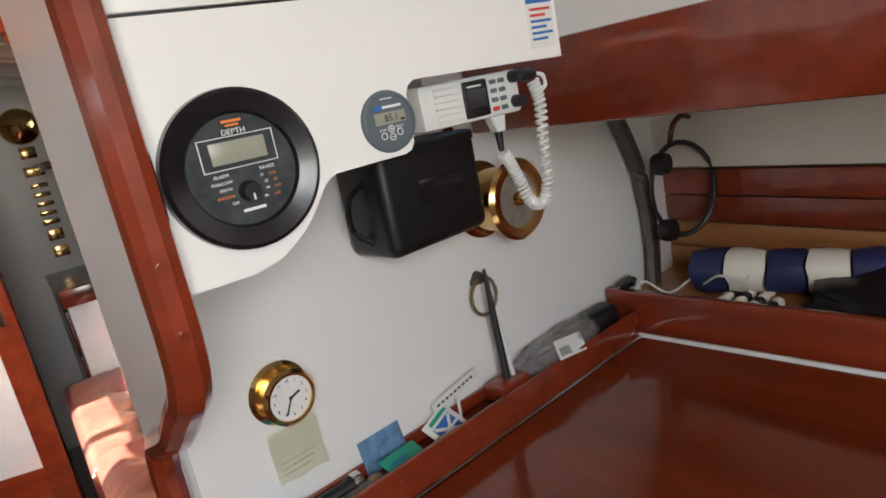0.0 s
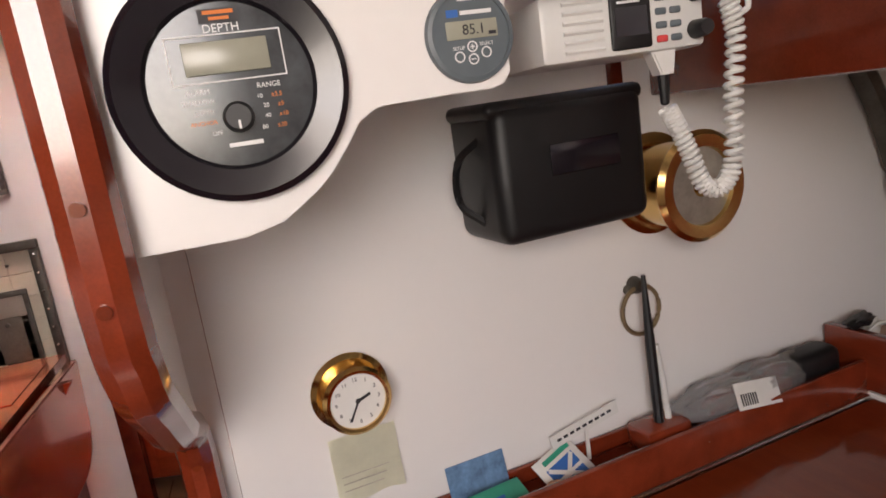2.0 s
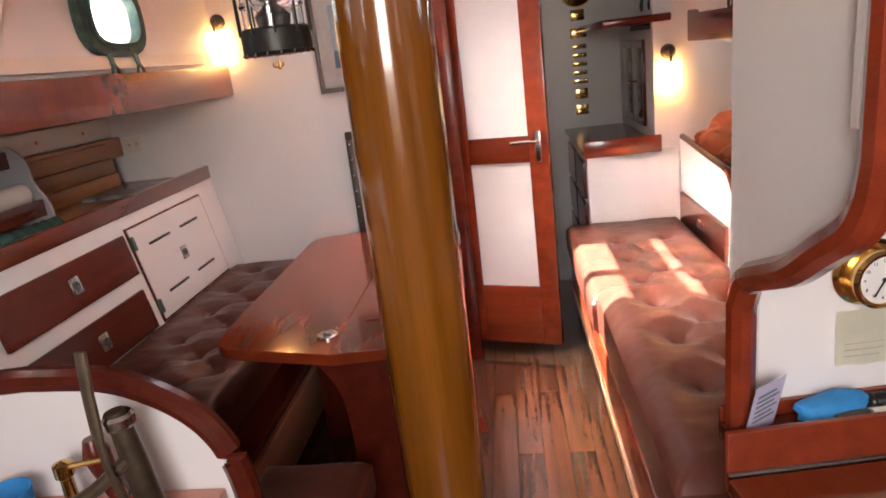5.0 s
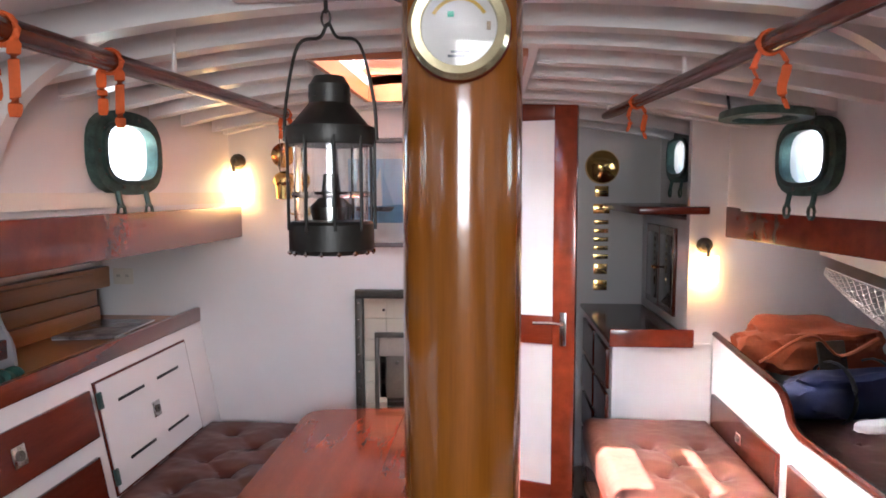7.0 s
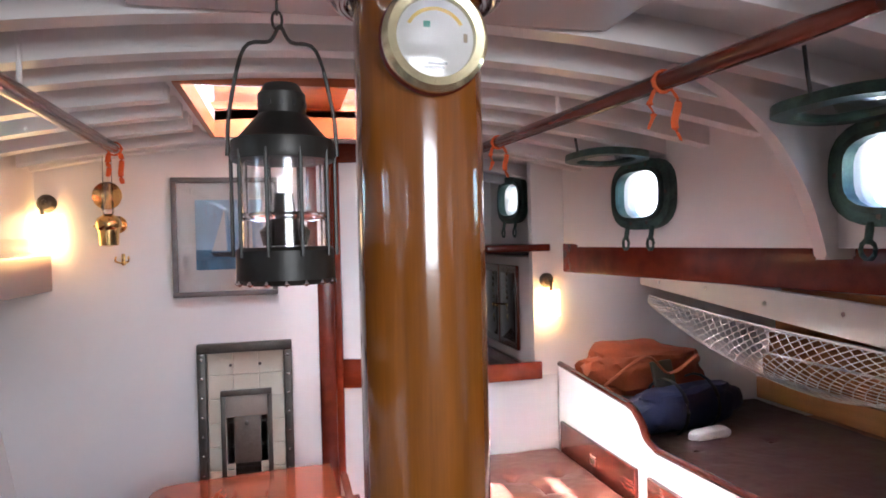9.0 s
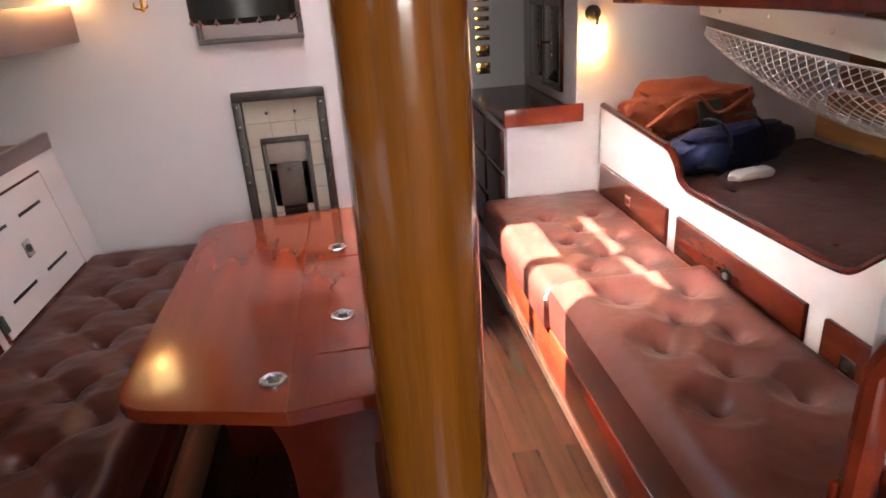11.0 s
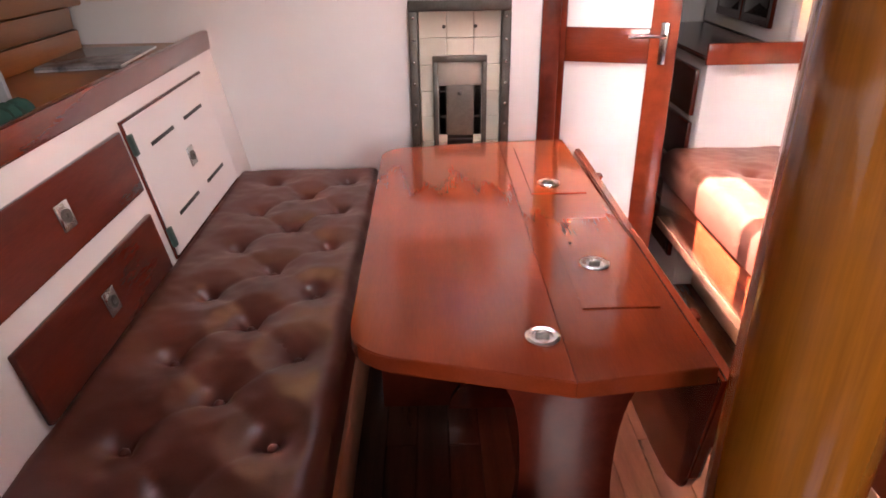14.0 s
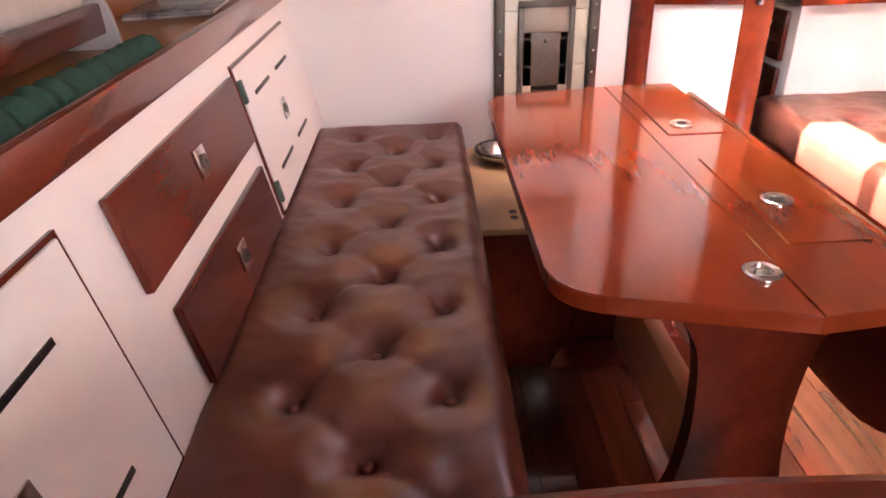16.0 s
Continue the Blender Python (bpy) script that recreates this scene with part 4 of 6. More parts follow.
part("boss", lathe([(0.001, -0.136), (0.014, -0.133), (0.018, -0.124)], "y", n=16), BRASS, drum)
ck = on_nav("ship_clock", "round brass ship's clock with a white dial", "clock", 0.256, 0.001, 0.883)
part("base", lathe([(0.001, 0.0), (0.060, 0.0), (0.062, -0.006), (0.054, -0.012), (0.001, -0.012)], "y", n=40), BRASS, ck)
part("barrel", lathe([(0.044, -0.010), (0.046, -0.040), (0.052, -0.044), (0.053, -0.050), (0.048, -0.055), (0.043, -0.054), (0.043, -0.010)], "y", n=40), BRASS, ck)
dial = part("dial", lathe([(0.001, -0.049), (0.0435, -0.049), (0.0435, -0.046), (0.001, -0.046)], "y", n=36), PAPER, ck, "white dial")
for k in range(12):
    a = radians(90 - 30 * (k + 1))
    lettering(str(k + 1), 0.0085, DARKTXT, dial, Matrix.Translation((0.033 * math.cos(a), -0.0496, 0.033 * math.sin(a))) @ UP_Y, name="numeral")
for a, L, w in ((20, 0.021, 0.0022), (-118, 0.033, 0.0014)):
    part("pointer", moved(box(-0.004, L, -0.0525, -0.0515, -w, w), pose(0, 0, 0, 0, -a, 0)), DARKTXT, dial)
part("centre", lathe([(0.001, -0.054), (0.003, -0.053), (0.003, -0.049)], "y", n=12), BLACK, dial)
nt = on_nav("sticky_note", "creased pale yellow notes stuck below the clock", "note", 0.262, 0.003, 0.762)
bm = bmesh.new()
grid = [[bm.verts.new((-0.055 + 0.011 * i, -0.002 - 0.010 * (1 - j / 10) ** 2 - 0.003 * noise.noise((i * 0.5, j * 0.4, 2)), -0.055 + 0.0105 * j + 0.003 * math.sin(i * 1.1) * (j < 2))) for i in range(11)] for j in range(11)]
for a, c in zip(grid, grid[1:]):
    for i in range(10):
        bm.faces.new((a[i], a[i + 1], c[i + 1], c[i]))
bmesh.ops.solidify(bm, geom=bm.faces[:], thickness=0.0008)
part("sheet", bm, NOTE, nt)
for k in range(3):
    part("writing", box(-0.045, 0.02 + 0.006 * (k % 3), -0.0145 - 0.0008 * (k < 2), -0.0135 + 0.0 * k, -0.035 + 0.012 * k, -0.0345 + 0.012 * k), NETM, nt)
ring = on_nav("brass_ring_pull", "aged brass ring pull on the bulkhead", "ring pull", 0.812, 0.002, 0.886)
part("ring", tube([(0.042 * math.cos(2 * math.pi * k / 28), -0.016, -0.012 + 0.046 * math.sin(2 * math.pi * k / 28)) for k in range(28)], 0.0042, 8, closed=True), WORNBRASS, ring)
part("rosette", lathe([(0.001, -0.024), (0.010, -0.022), (0.015, -0.012), (0.017, 0.0), (0.001, 0.0)], "y", (0, 0, 0.034), 16), GREYMETAL, ring)
for x in (-0.016, 0.016):
    part("leaf", lathe([(0.001, -0.016), (0.007, -0.014), (0.009, 0.0), (0.001, 0.0)], "y", (x, 0, 0.028), 10), GREYMETAL, ring)
ph = on_nav("pen_stand", "mahogany pen stand holding a black and a white pen", "pen stand", 0.802, 0.05, 0.593)
part("block", box(-0.05, 0.05, -0.035, 0.03, 0.0, 0.045, 0.006), MAHOG, ph)
part("pen", tube([(0.0, -0.005, 0.03), (-0.002, 0.0, 0.20), (0.0, 0.006, 0.325)], [0.009, 0.009, 0.004], 10), BLACK, ph, "tall black pen")
part("pen", tube([(0.022, -0.005, 0.04), (0.02, 0.0, 0.12), (0.016, 0.005, 0.19)], [0.006, 0.006, 0.004], 10), PLASTIC, ph, "white pen")

# tray contents
sp = on_nav("leaflet", "lilac printed leaflet leaning in the tray", "leaflet", 0.06, 0.045, 0.593, rz=0)
sp.matrix_world = NAV @ pose(0.045, -0.055, 0.593 + DESK_UP, 12, 0, 28)
part("sheet", box(-0.04, 0.04, -0.001, 0.001, 0.0, 0.11), material("lilac_paper", (0.55, 0.52, 0.68), 0.7, vary=0.06), sp)
for k in range(6):
    part("print_line", box(-0.03, 0.03 - 0.01 * (k % 2), -0.0016, -0.0008, 0.03 + 0.011 * k, 0.034 + 0.011 * k), GREYPLASTIC, sp)


def lump(name, label, category, u, v, z, size, mat, seed, rot=0.0, rough=0.25, group=""):
    ob = on_nav(name, label, category, u, v, z, group=group)
    bm = bmesh.new()
    bmesh.ops.create_icosphere(bm, subdivisions=3, radius=1)
    for q in bm.verts:
        n = noise.noise(q.co * 1.6 + Vector((seed, 0, 0))) * rough + noise.noise(q.co * 4 + Vector((seed, 2, 0))) * rough * 0.4
        q.co = Vector((q.co.x * size[0], q.co.y * size[1], max(-0.6, q.co.z) * size[2])) * (1 + n)
        q.co.z += size[2] * 0.6
    part("body", moved(bm, pose(0, 0, 0, 0, 0, rot)), mat, ob)
    return ob


lump("blue_pouch", "crumpled bright blue cloth pouch in the tray", "pouch", 0.185, 0.045, 0.592, (0.075, 0.032, 0.032), BLUE, 3, 8)
torch = on_nav("torch", "black ribbed pocket torch lying in the tray", "torch", 0.29, 0.035, 0.61)
part("barrel", lathe([(0.001, -0.07), (0.016, -0.07), (0.017, -0.04), (0.015, -0.035), (0.017, -0.03), (0.015, -0.025), (0.017, -0.02), (0.016, 0.03), (0.021, 0.045), (0.021, 0.07), (0.001, 0.07)], "x", n=20), BLACK, torch)
part("head_ring", lathe([(0.0215, 0.05), (0.0225, 0.055), (0.0225, 0.066), (0.0215, 0.07)], "x", n=20), STEEL, torch)
knife = on_nav("rope_roll", "rolled grey and cream webbing in the tray", "webbing", 0.27, 0.075, 0.605)
for k, mt in enumerate((GREYMETAL, PALEWOOD, GREYMETAL)):
    part("band", lathe([(0.001, -0.1 + 0.065 * k), (0.018, -0.1 + 0.065 * k), (0.018, -0.04 + 0.065 * k), (0.001, -0.04 + 0.065 * k)], "x", n=14), CREAM if k == 1 else mt, knife)
card = on_nav("green_card", "folded green card lying in the tray", "card", 0.455, 0.06, 0.612)
card.matrix_world = NAV @ pose(0.46, -0.065, 0.607 + DESK_UP, 28, 6, 12)
part("sheet", box(-0.055, 0.055, -0.032, 0.032, 0, 0.004, 0.001), TEALCARD, card)
for k in range(3):
    part("print_line", box(-0.04, 0.01, -0.02 + 0.013 * k, -0.014 + 0.013 * k, 0.004, 0.0046), BLUETXT, card)
post = on_nav("postcard", "blue postcard standing behind the green card", "postcard", 0.44, 0.02, 0.593)
post.matrix_world = NAV @ pose(0.45, -0.02, 0.593 + DESK_UP, -14, 0, 0)
part("sheet", box(-0.06, 0.05, -0.001, 0.001, 0, 0.075), material("photo_blue", (0.16, 0.30, 0.50), 0.3, vary=0.6, scale=30), post)
bdg = on_nav("flag_badge", "white badge with a blue diagonal-cross flag", "badge", 0.61, 0.04, 0.615)
bdg.matrix_world = NAV @ pose(0.60, -0.045, 0.605 + DESK_UP, 40, -8, 18)
part("card", box(-0.05, 0.05, -0.045, 0.045, 0, 0.003, 0.001), PAPER, bdg)
part("flag_field", box(-0.035, 0.035, -0.032, 0.022, 0.003, 0.0036), BLUETXT, bdg)
for a in (38, -38):
    part("flag_cross", moved(box(-0.04, 0.04, -0.004, 0.004, 0.0036, 0.0042), pose(0, -0.005, 0.0003 * (a > 0), 0, 0, a)), WHITETXT, bdg)
part("flag_cross", box(-0.035, 0.035, -0.008, -0.002, 0.0044, 0.0048), WHITETXT, bdg)
part("print_bar", box(-0.03, 0.04, 0.029, 0.038, 0.003, 0.0036), TEALCARD, bdg)
lump("pink_eraser", "small bright pink rubber in the tray", "eraser", 0.655, 0.085, 0.593, (0.016, 0.010, 0.010), material("pink_rubber", (0.65, 0.03, 0.25), 0.6), 5)
lump("key_ring", "small brass key fob in the tray", "key fob", 0.59, 0.09, 0.593, (0.022, 0.012, 0.009), BRASS, 8, 30)
bag = on_nav("plastic_bag", "clear plastic bag with papers and black cable", "bag", 1.03, 0.05, 0.594)
bm = bmesh.new()
bmesh.ops.create_icosphere(bm, subdivisions=4, radius=1)
for q in bm.verts:
    q.co = Vector((q.co.x * 0.19, q.co.y * 0.042, (q.co.z + 0.9) * 0.043)) * (1 + 0.16 * noise.noise(q.co * 3.0) + 0.06 * noise.noise(q.co * 9.0))
    q.co.z = max(0.002, q.co.z)
clearbag = glass("thin_plastic", (0.93, 0.93, 0.95), 0.18)
clearbag.node_tree.nodes["Principled BSDF"].inputs["Transmission Weight"].default_value = 0.85
part("film", bm, clearbag, bag)
part("paper", moved(box(-0.06, 0.05, -0.001, 0.001, -0.025, 0.025), pose(-0.02, -0.046, 0.05, -25, 8, 0)), PAPER, bag)
for k in range(7):
    part("barcode_bar", moved(box(-0.05 + 0.006 * k, -0.047 + 0.006 * k, -0.0018, -0.0009, -0.018, 0.004), pose(-0.02, -0.046, 0.05, -25, 8, 0)), DARKTXT, bag)
part("cable_pouch", moved(box(0.0, 0.13, -0.035, 0.03, 0.005, 0.075, 0.02, segs=3), pose(0.10, 0, 0, 0, 0, 0)), BLACK, bag)

tag = on_nav("paper_tag", "narrow white printed tag behind the badge", "tag", 0.665, 0.02, 0.593)
part("strip", moved(box(-0.075, 0.075, -0.001, 0.001, 0.0, 0.026), pose(0, 0, 0.058, 0, -10, 0)), PAPER, tag)
part("holder", box(-0.004, 0.004, -0.001, 0.001, 0.0, 0.07), PAPER, tag)
for k in range(9):
    part("print_mark", moved(box(-0.062 + 0.014 * k, -0.053 + 0.014 * k, -0.0018, -0.0009, 0.010, 0.015), pose(0, 0, 0.058, 0, -10, 0)), DARKTXT, tag)
ruler = on_nav("clear_ruler", "clear plastic ruler lying along the tray front", "ruler", 0.56, 0.092, 0.5935)
part("blade", box(-0.13, 0.15, -0.011, 0.004, 0.0, 0.003, 0.0005), CLEAR, ruler)
lump("bottle_cap", "dull grey bottle cap in the tray", "bottle cap", 0.385, 0.055, 0.593, (0.020, 0.020, 0.014), WORNBRASS, 6, 0, 0.06)
lump("tan_shell", "small tan carved shell in the tray", "shell", 0.555, 0.075, 0.593, (0.024, 0.016, 0.014), PALEWOOD, 14, 20, 0.2)
lump("black_strap", "frayed black strap end on the fiddle", "strap", 1.345, 0.06, 0.715, (0.055, 0.018, 0.012), BLACK, 17, 15, 0.5)

# outboard shelf of the nav station
shelf = setting("nav_shelf", box(1.32, 1.74, -1.2, -0.004, 0.625, 0.655, 0.003), TEAK, "wooden shelf beside the chart table", "shelf")
shelf.matrix_world = NAV
for k in range(5):
    setting("nav_lining_" + str(k + 1), box(1.772, 1.795, -0.6, 1.20, 0.56 + 0.085 * k, 0.641 + 0.085 * k, 0.004), MAHOGX if k > 2 else TEAK, "varnished board of the hull lining")
setting("nav_lining_upper", box(1.735, 1.765, -0.6, 1.20, 0.995, 1.30, 0.006), CREAM, "cream painted hull plank")
setting("side_deck_nav", box(1.04, 2.5, -1.8, 1.20, 1.435, 1.475), CREAM, "underside of the side deck", "ceiling")
fascia("trim_fascia_nav", (0.97, 1.10), (1.02, -1.7), 1.255, 1.425, MAHOG)
setting("wall_nav_upper", box(1.035, 1.06, -1.8, 1.10, 1.425, 2.05), WHITE, "white painted cabin side above the chart table")
rib = on_nav("hull_rib", "grey painted curved hull rib", "rib", 1.45, 0.03, 0.66)
part("rib", tube(curve([(0.07, -0.01, 0.0), (0.085, -0.01, 0.15), (0.06, -0.01, 0.34), (-0.02, -0.01, 0.52), (-0.12, -0.01, 0.66)], 6), 0.028, 8, flat=0.7), GREYMETAL, rib)
flag = on_nav("rolled_jacket", "rolled navy and cream sailing jacket", "jacket", 1.55, 0.42, 0.72)
T = pose(0, 0, 0, 0, 0, -78)
for k, mt in enumerate((NAVY, CREAM, NAVY, CREAM, NAVY)):
    x0 = -0.24 + 0.10 * k
    bm = lathe([(0.001, x0), (0.058 + 0.004 * (k % 2), x0 + 0.004), (0.064, x0 + 0.05), (0.060, x0 + 0.096), (0.001, x0 + 0.10)], "x", n=22)
    for q in bm.verts:
        q.co += Vector((0.012, 0.008, 0.008)) * noise.noise(q.co * 18)
    part("band", moved(bm, T), mt, flag)
for i in range(14):
    lump("cord_toggle", "cream and black wooden cord toggle", "toggle", 1.40 + 0.032 * (i % 4) + 0.01 * (i // 4), 0.30 + 0.045 * (i // 4), 0.655, (0.014, 0.017, 0.014), CREAM if i % 3 else BLACK, i, 40 * i, 0.1, "cord toggles")
lump("black_bundle", "black waterproof bundle on the shelf", "bundle", 1.50, 0.66, 0.655, (0.13, 0.16, 0.055), BLACK, 11, 0, 0.4)
cable = on_nav("white_cable", "loose white charging cable on the shelf", "cable", 1.40, 0.2, 0.66)
part("wire", tube(curve([(-0.05, 0.14, 0.02), (0.0, 0.12, 0.05), (0.03, 0.06, 0.01), (0.08, 0.0, 0.05), (0.13, -0.1, 0.10), (0.06, -0.16, 0.06), (0.02, -0.10, 0.08), (0.07, -0.02, 0.03), (0.14, 0.03, 0.06)], 7), 0.0035, 6), PLASTIC, cable)
part("plug", lathe([(0.001, 0), (0.013, 0.002), (0.016, 0.02), (0.010, 0.045), (0.001, 0.05)], at=(0.0, 0.15, 0.01), n=14), PLASTIC, cable)
head = on_nav("headphones", "black headphones hanging from a hook", "headphones", 1.56, 0.12, 0.95)
part("band", tube([(0.09 * math.sin(2 * math.pi * k / 24) * (0.7 if k > 12 else 1), -0.02 - 0.06 * math.sin(2 * math.pi * k / 24), 0.14 * math.cos(2 * math.pi * k / 24)) for k in range(24)], 0.008, 8, closed=True), BLACK, head)
for z in (0.09, -0.11):
    part("ear_pad", lathe([(0.001, -0.02), (0.030, -0.02), (0.034, 0.0), (0.030, 0.02), (0.001, 0.02)], "y", (-0.06, 0, z), 18), BLACK, head)
part("hook", tube(curve([(0.0, 0.0, 0.14), (0.01, -0.01, 0.19), (0.04, -0.02, 0.21), (0.09, -0.02, 0.20)], 5), 0.008, 8), DARKMAH, head)


NAV_PLACE = Matrix.Translation((-0.149, -0.098, 0.272)) @ pose(0, 0, 0, 0, 0, 0.65) @ Matrix.Scale(0.8173, 4)
for ob in list(bpy.data.objects):
    if ob not in before_nav and ob.parent is None:
        ob.matrix_world = NAV_PLACE @ ob.matrix_world


# ---- lanterns, sconces and brassware ----
def sconce(loc, label):
    s = thing("wall_sconce", label, "lamp", loc, "wall sconces")
    part("bracket", lathe([(0.001, 0.0), (0.030, 0.0), (0.030, -0.010), (0.020, -0.022), (0.001, -0.024)], "y", (0, 0, 0.03), 20), GREYMETAL, s, "dark bronze bracket")
    part("arm", tube(curve([(0, -0.01, 0.03), (0, -0.04, 0.035), (0, -0.055, 0.015), (0, -0.05, -0.01)], 4), 0.006, 8), GREYMETAL, s)
    pts = [(0.052 * math.cos(math.pi * (1 + k / 12)), 0.052 * math.sin(math.pi * (1 + k / 12)) - 0.012) for k in range(13)]
    inner = [(x * 0.94, y * 0.94) for x, y in pts]
    part("shade", prism(pts + inner[::-1], "z", -0.115, -0.01), LAMPGLASS, s, "glowing amber half-round shade")
    lamp = new("sconce_light", bpy.data.lights.new("sconce_light", "POINT"))
    lamp.data.energy, lamp.data.color, lamp.data.shadow_soft_size = 0.044, (1.0, 0.58, 0.20), 0.03
    lamp.parent = s
    lamp.location = (0, -0.035, -0.10)
    return s


sconce((-1.525, 2.558, 1.565), "amber wall sconce on the white bulkhead")
sconce((0.292, 2.658, 1.235), "amber wall sconce beside the cupboard")

lan = thing("ship_lantern", "dark weathered ship's lantern hanging by a wire bail", "lantern", (-0.752, 0.937, 0))
part("base", lathe([(0.001, 1.392), (0.052, 1.392), (0.058, 1.398), (0.058, 1.432), (0.054, 1.436), (0.001, 1.436)], n=32), LANTERN, lan)
for k in range(16):
    a = 2 * math.pi * k / 16
    part("vent_bead", lathe([(0.001, 1.391), (0.004, 1.394), (0.001, 1.398)], at=(0.057 * math.cos(a), 0.057 * math.sin(a), 0), n=6), STEEL, lan)
part("chimney", lathe([(0.050, 1.436), (0.0505, 1.54), (0.0485, 1.54), (0.048, 1.436), (0.050, 1.436)], n=32), CLEAR, lan, "ribbed clear glass")
part("glass_rib", lathe([(0.052, 1.468), (0.0535, 1.472), (0.052, 1.476), (0.051, 1.472), (0.052, 1.468)], n=32), CLEAR, lan)
for k in range(10):
    a = 2 * math.pi * k / 10
    part("guard_bar", tube([(0.0605 * math.cos(a), 0.0605 * math.sin(a), z) for z in (1.425, 1.49, 1.548)], 0.0022, 6), LANTERN, lan)
part("burner", lathe([(0.001, 1.436), (0.026, 1.438), (0.030, 1.455), (0.014, 1.47), (0.010, 1.50), (0.001, 1.50)], n=20), LANTERN, lan)
part("hood", lathe([(0.001, 1.538), (0.060, 1.538), (0.062, 1.546), (0.060, 1.562), (0.052, 1.566), (0.030, 1.592), (0.028, 1.594), (0.028, 1.618), (0.025, 1.622), (0.020, 1.630), (0.001, 1.631)], n=32), LANTERN, lan)
for k in range(12):
    a = 2 * math.pi * k / 12
    part("vent_hole", moved(box(0.0268, 0.0288, -0.002, 0.002, 1.602, 1.608), pose(0, 0, 0, 0, 0, math.degrees(a))), BLACK, lan)
part("bail", tube(curve([(-0.064, 0, 1.545), (-0.060, 0, 1.60), (-0.042, 0, 1.672), (-0.012, 0, 1.682), (0.0, 0, 1.70), (0.012, 0, 1.682), (0.042, 0, 1.672), (0.060, 0, 1.60), (0.064, 0, 1.545)], 5), 0.0024, 6), LANTERN, lan, "bent wire bail")
hook = thing("lantern_hook", "small dark chain and swivel hook under the panel", "hook", (-0.755, 0.937, 1.795))
for k, z in enumerate((-0.088, -0.070, -0.052, -0.034, -0.016)):
    part("link", moved(tube([(0.006 * math.cos(2 * math.pi * i / 12), 0, 0.011 * math.sin(2 * math.pi * i / 12)) for i in range(12)], 0.0018, 5, closed=True), pose(0, 0, z, 0, 0, 90 * (k % 2))), LANTERN, hook)
part("eye_plate", lathe([(0.001, 0.0), (0.014, 0.0), (0.012, -0.006), (0.001, -0.008)], n=14), STEEL, hook)

clin = thing("clinometer", "round clinometer with a yellow scale in pale brass", "clinometer", (-0.574, 0.985, 1.678))
part("pad", lathe([(0.001, -0.060), (0.060, -0.060), (0.066, -0.092), (0.062, -0.098), (0.001, -0.098)], "y", n=36), DARKMAH, clin, "dark wooden backing pad")
part("rim", lathe([(0.046, -0.098), (0.064, -0.098), (0.064, -0.106), (0.058, -0.114), (0.048, -0.112), (0.046, -0.098)], "y", n=40), PALEBRASS, clin, "pale brass rim")
cd = part("dial", lathe([(0.001, -0.102), (0.047, -0.102), (0.047, -0.098), (0.001, -0.098)], "y", n=36), PAPER, clin, "white dial")
arc = [(0.034 * math.cos(radians(a)), 0.034 * math.sin(radians(a)) - 0.002) for a in range(30, 151, 10)]
part("scale", prism(arc + [(x * 1.13, z * 1.13) for x, z in reversed(arc)], "y", -0.1032, -0.102), material("yellow_print", (0.62, 0.42, 0.05), 0.5), cd, "yellow curved scale")
for x0, x1, z0, z1, mt in ((-0.014, -0.006, 0.012, 0.019, TEALCARD), (-0.014, 0.010, -0.036, -0.033, GREYPLASTIC), (-0.010, 0.014, -0.031, -0.028, GREYPLASTIC), (0.034, 0.039, -0.004, 0.006, WORNBRASS)):
    part("print_mark", box(x0, x1, -0.103, -0.1019, z0, z1), mt, cd)
pg = part("glass", lathe([(0.001, -0.110), (0.030, -0.109), (0.047, -0.106), (0.047, -0.104), (0.001, -0.104)], "y", n=36), CLEAR, clin)
for a in (145, 35, 272, 200, 330):
    part("screw", lathe([(0.001, -0.1125), (0.0035, -0.1125), (0.0035, -0.109), (0.001, -0.109)], "y", (0.055 * math.cos(radians(a)), 0, 0.055 * math.sin(radians(a))), 10), BLACK, clin)

oil = thing("oil_lamp", "polished brass oil lamp on the bulkhead", "oil lamp", (-1.325, 2.558, 1.45))
part("wall_plate", lathe([(0.001, 0), (0.030, 0), (0.030, -0.006), (0.001, -0.008)], "y", (0.015, 0, 0.07), 20), BRASS, oil)
part("tank", lathe([(0.001, -0.005), (0.030, 0.0), (0.033, 0.05), (0.038, 0.056), (0.040, 0.075), (0.034, 0.09), (0.012, 0.105), (0.001, 0.108)], at=(0, -0.06, 0), n=24), BRASS, oil)
part("gimbal", tube([(0.043 * math.cos(math.pi * k / 10), -0.06 + 0.043 * math.sin(math.pi * k / 10), 0.065) for k in range(11)], 0.004, 6), BRASS, oil)
part("reflector", moved(lathe([(0.001, 0.0), (0.030, 0.006), (0.045, 0.020), (0.046, 0.022), (0.030, 0.009), (0.001, 0.003)], "y", n=24), pose(0.0, -0.045, 0.165, 0, 0, 180)), BRASS, oil, "dished brass reflector")
part("chimney", lathe([(0.014, 0.10), (0.022, 0.125), (0.016, 0.16), (0.014, 0.30), (0.012, 0.30), (0.012, 0.10), (0.014, 0.10)], at=(0, -0.06, 0), n=20), CLEAR, oil)
part("smoke_bell", lathe([(0.001, 0.325), (0.012, 0.322), (0.034, 0.31), (0.036, 0.308), (0.012, 0.318), (0.001, 0.32)], at=(0, -0.06, 0), n=20), BRASS, oil)
part("bell_arm", tube([(0, 0, 0.32), (0, -0.06, 0.324)], 0.003, 6), BRASS, oil)
hk = thing("coat_hook", "small brass double hook", "hook", (-1.295, 2.557, 1.40))
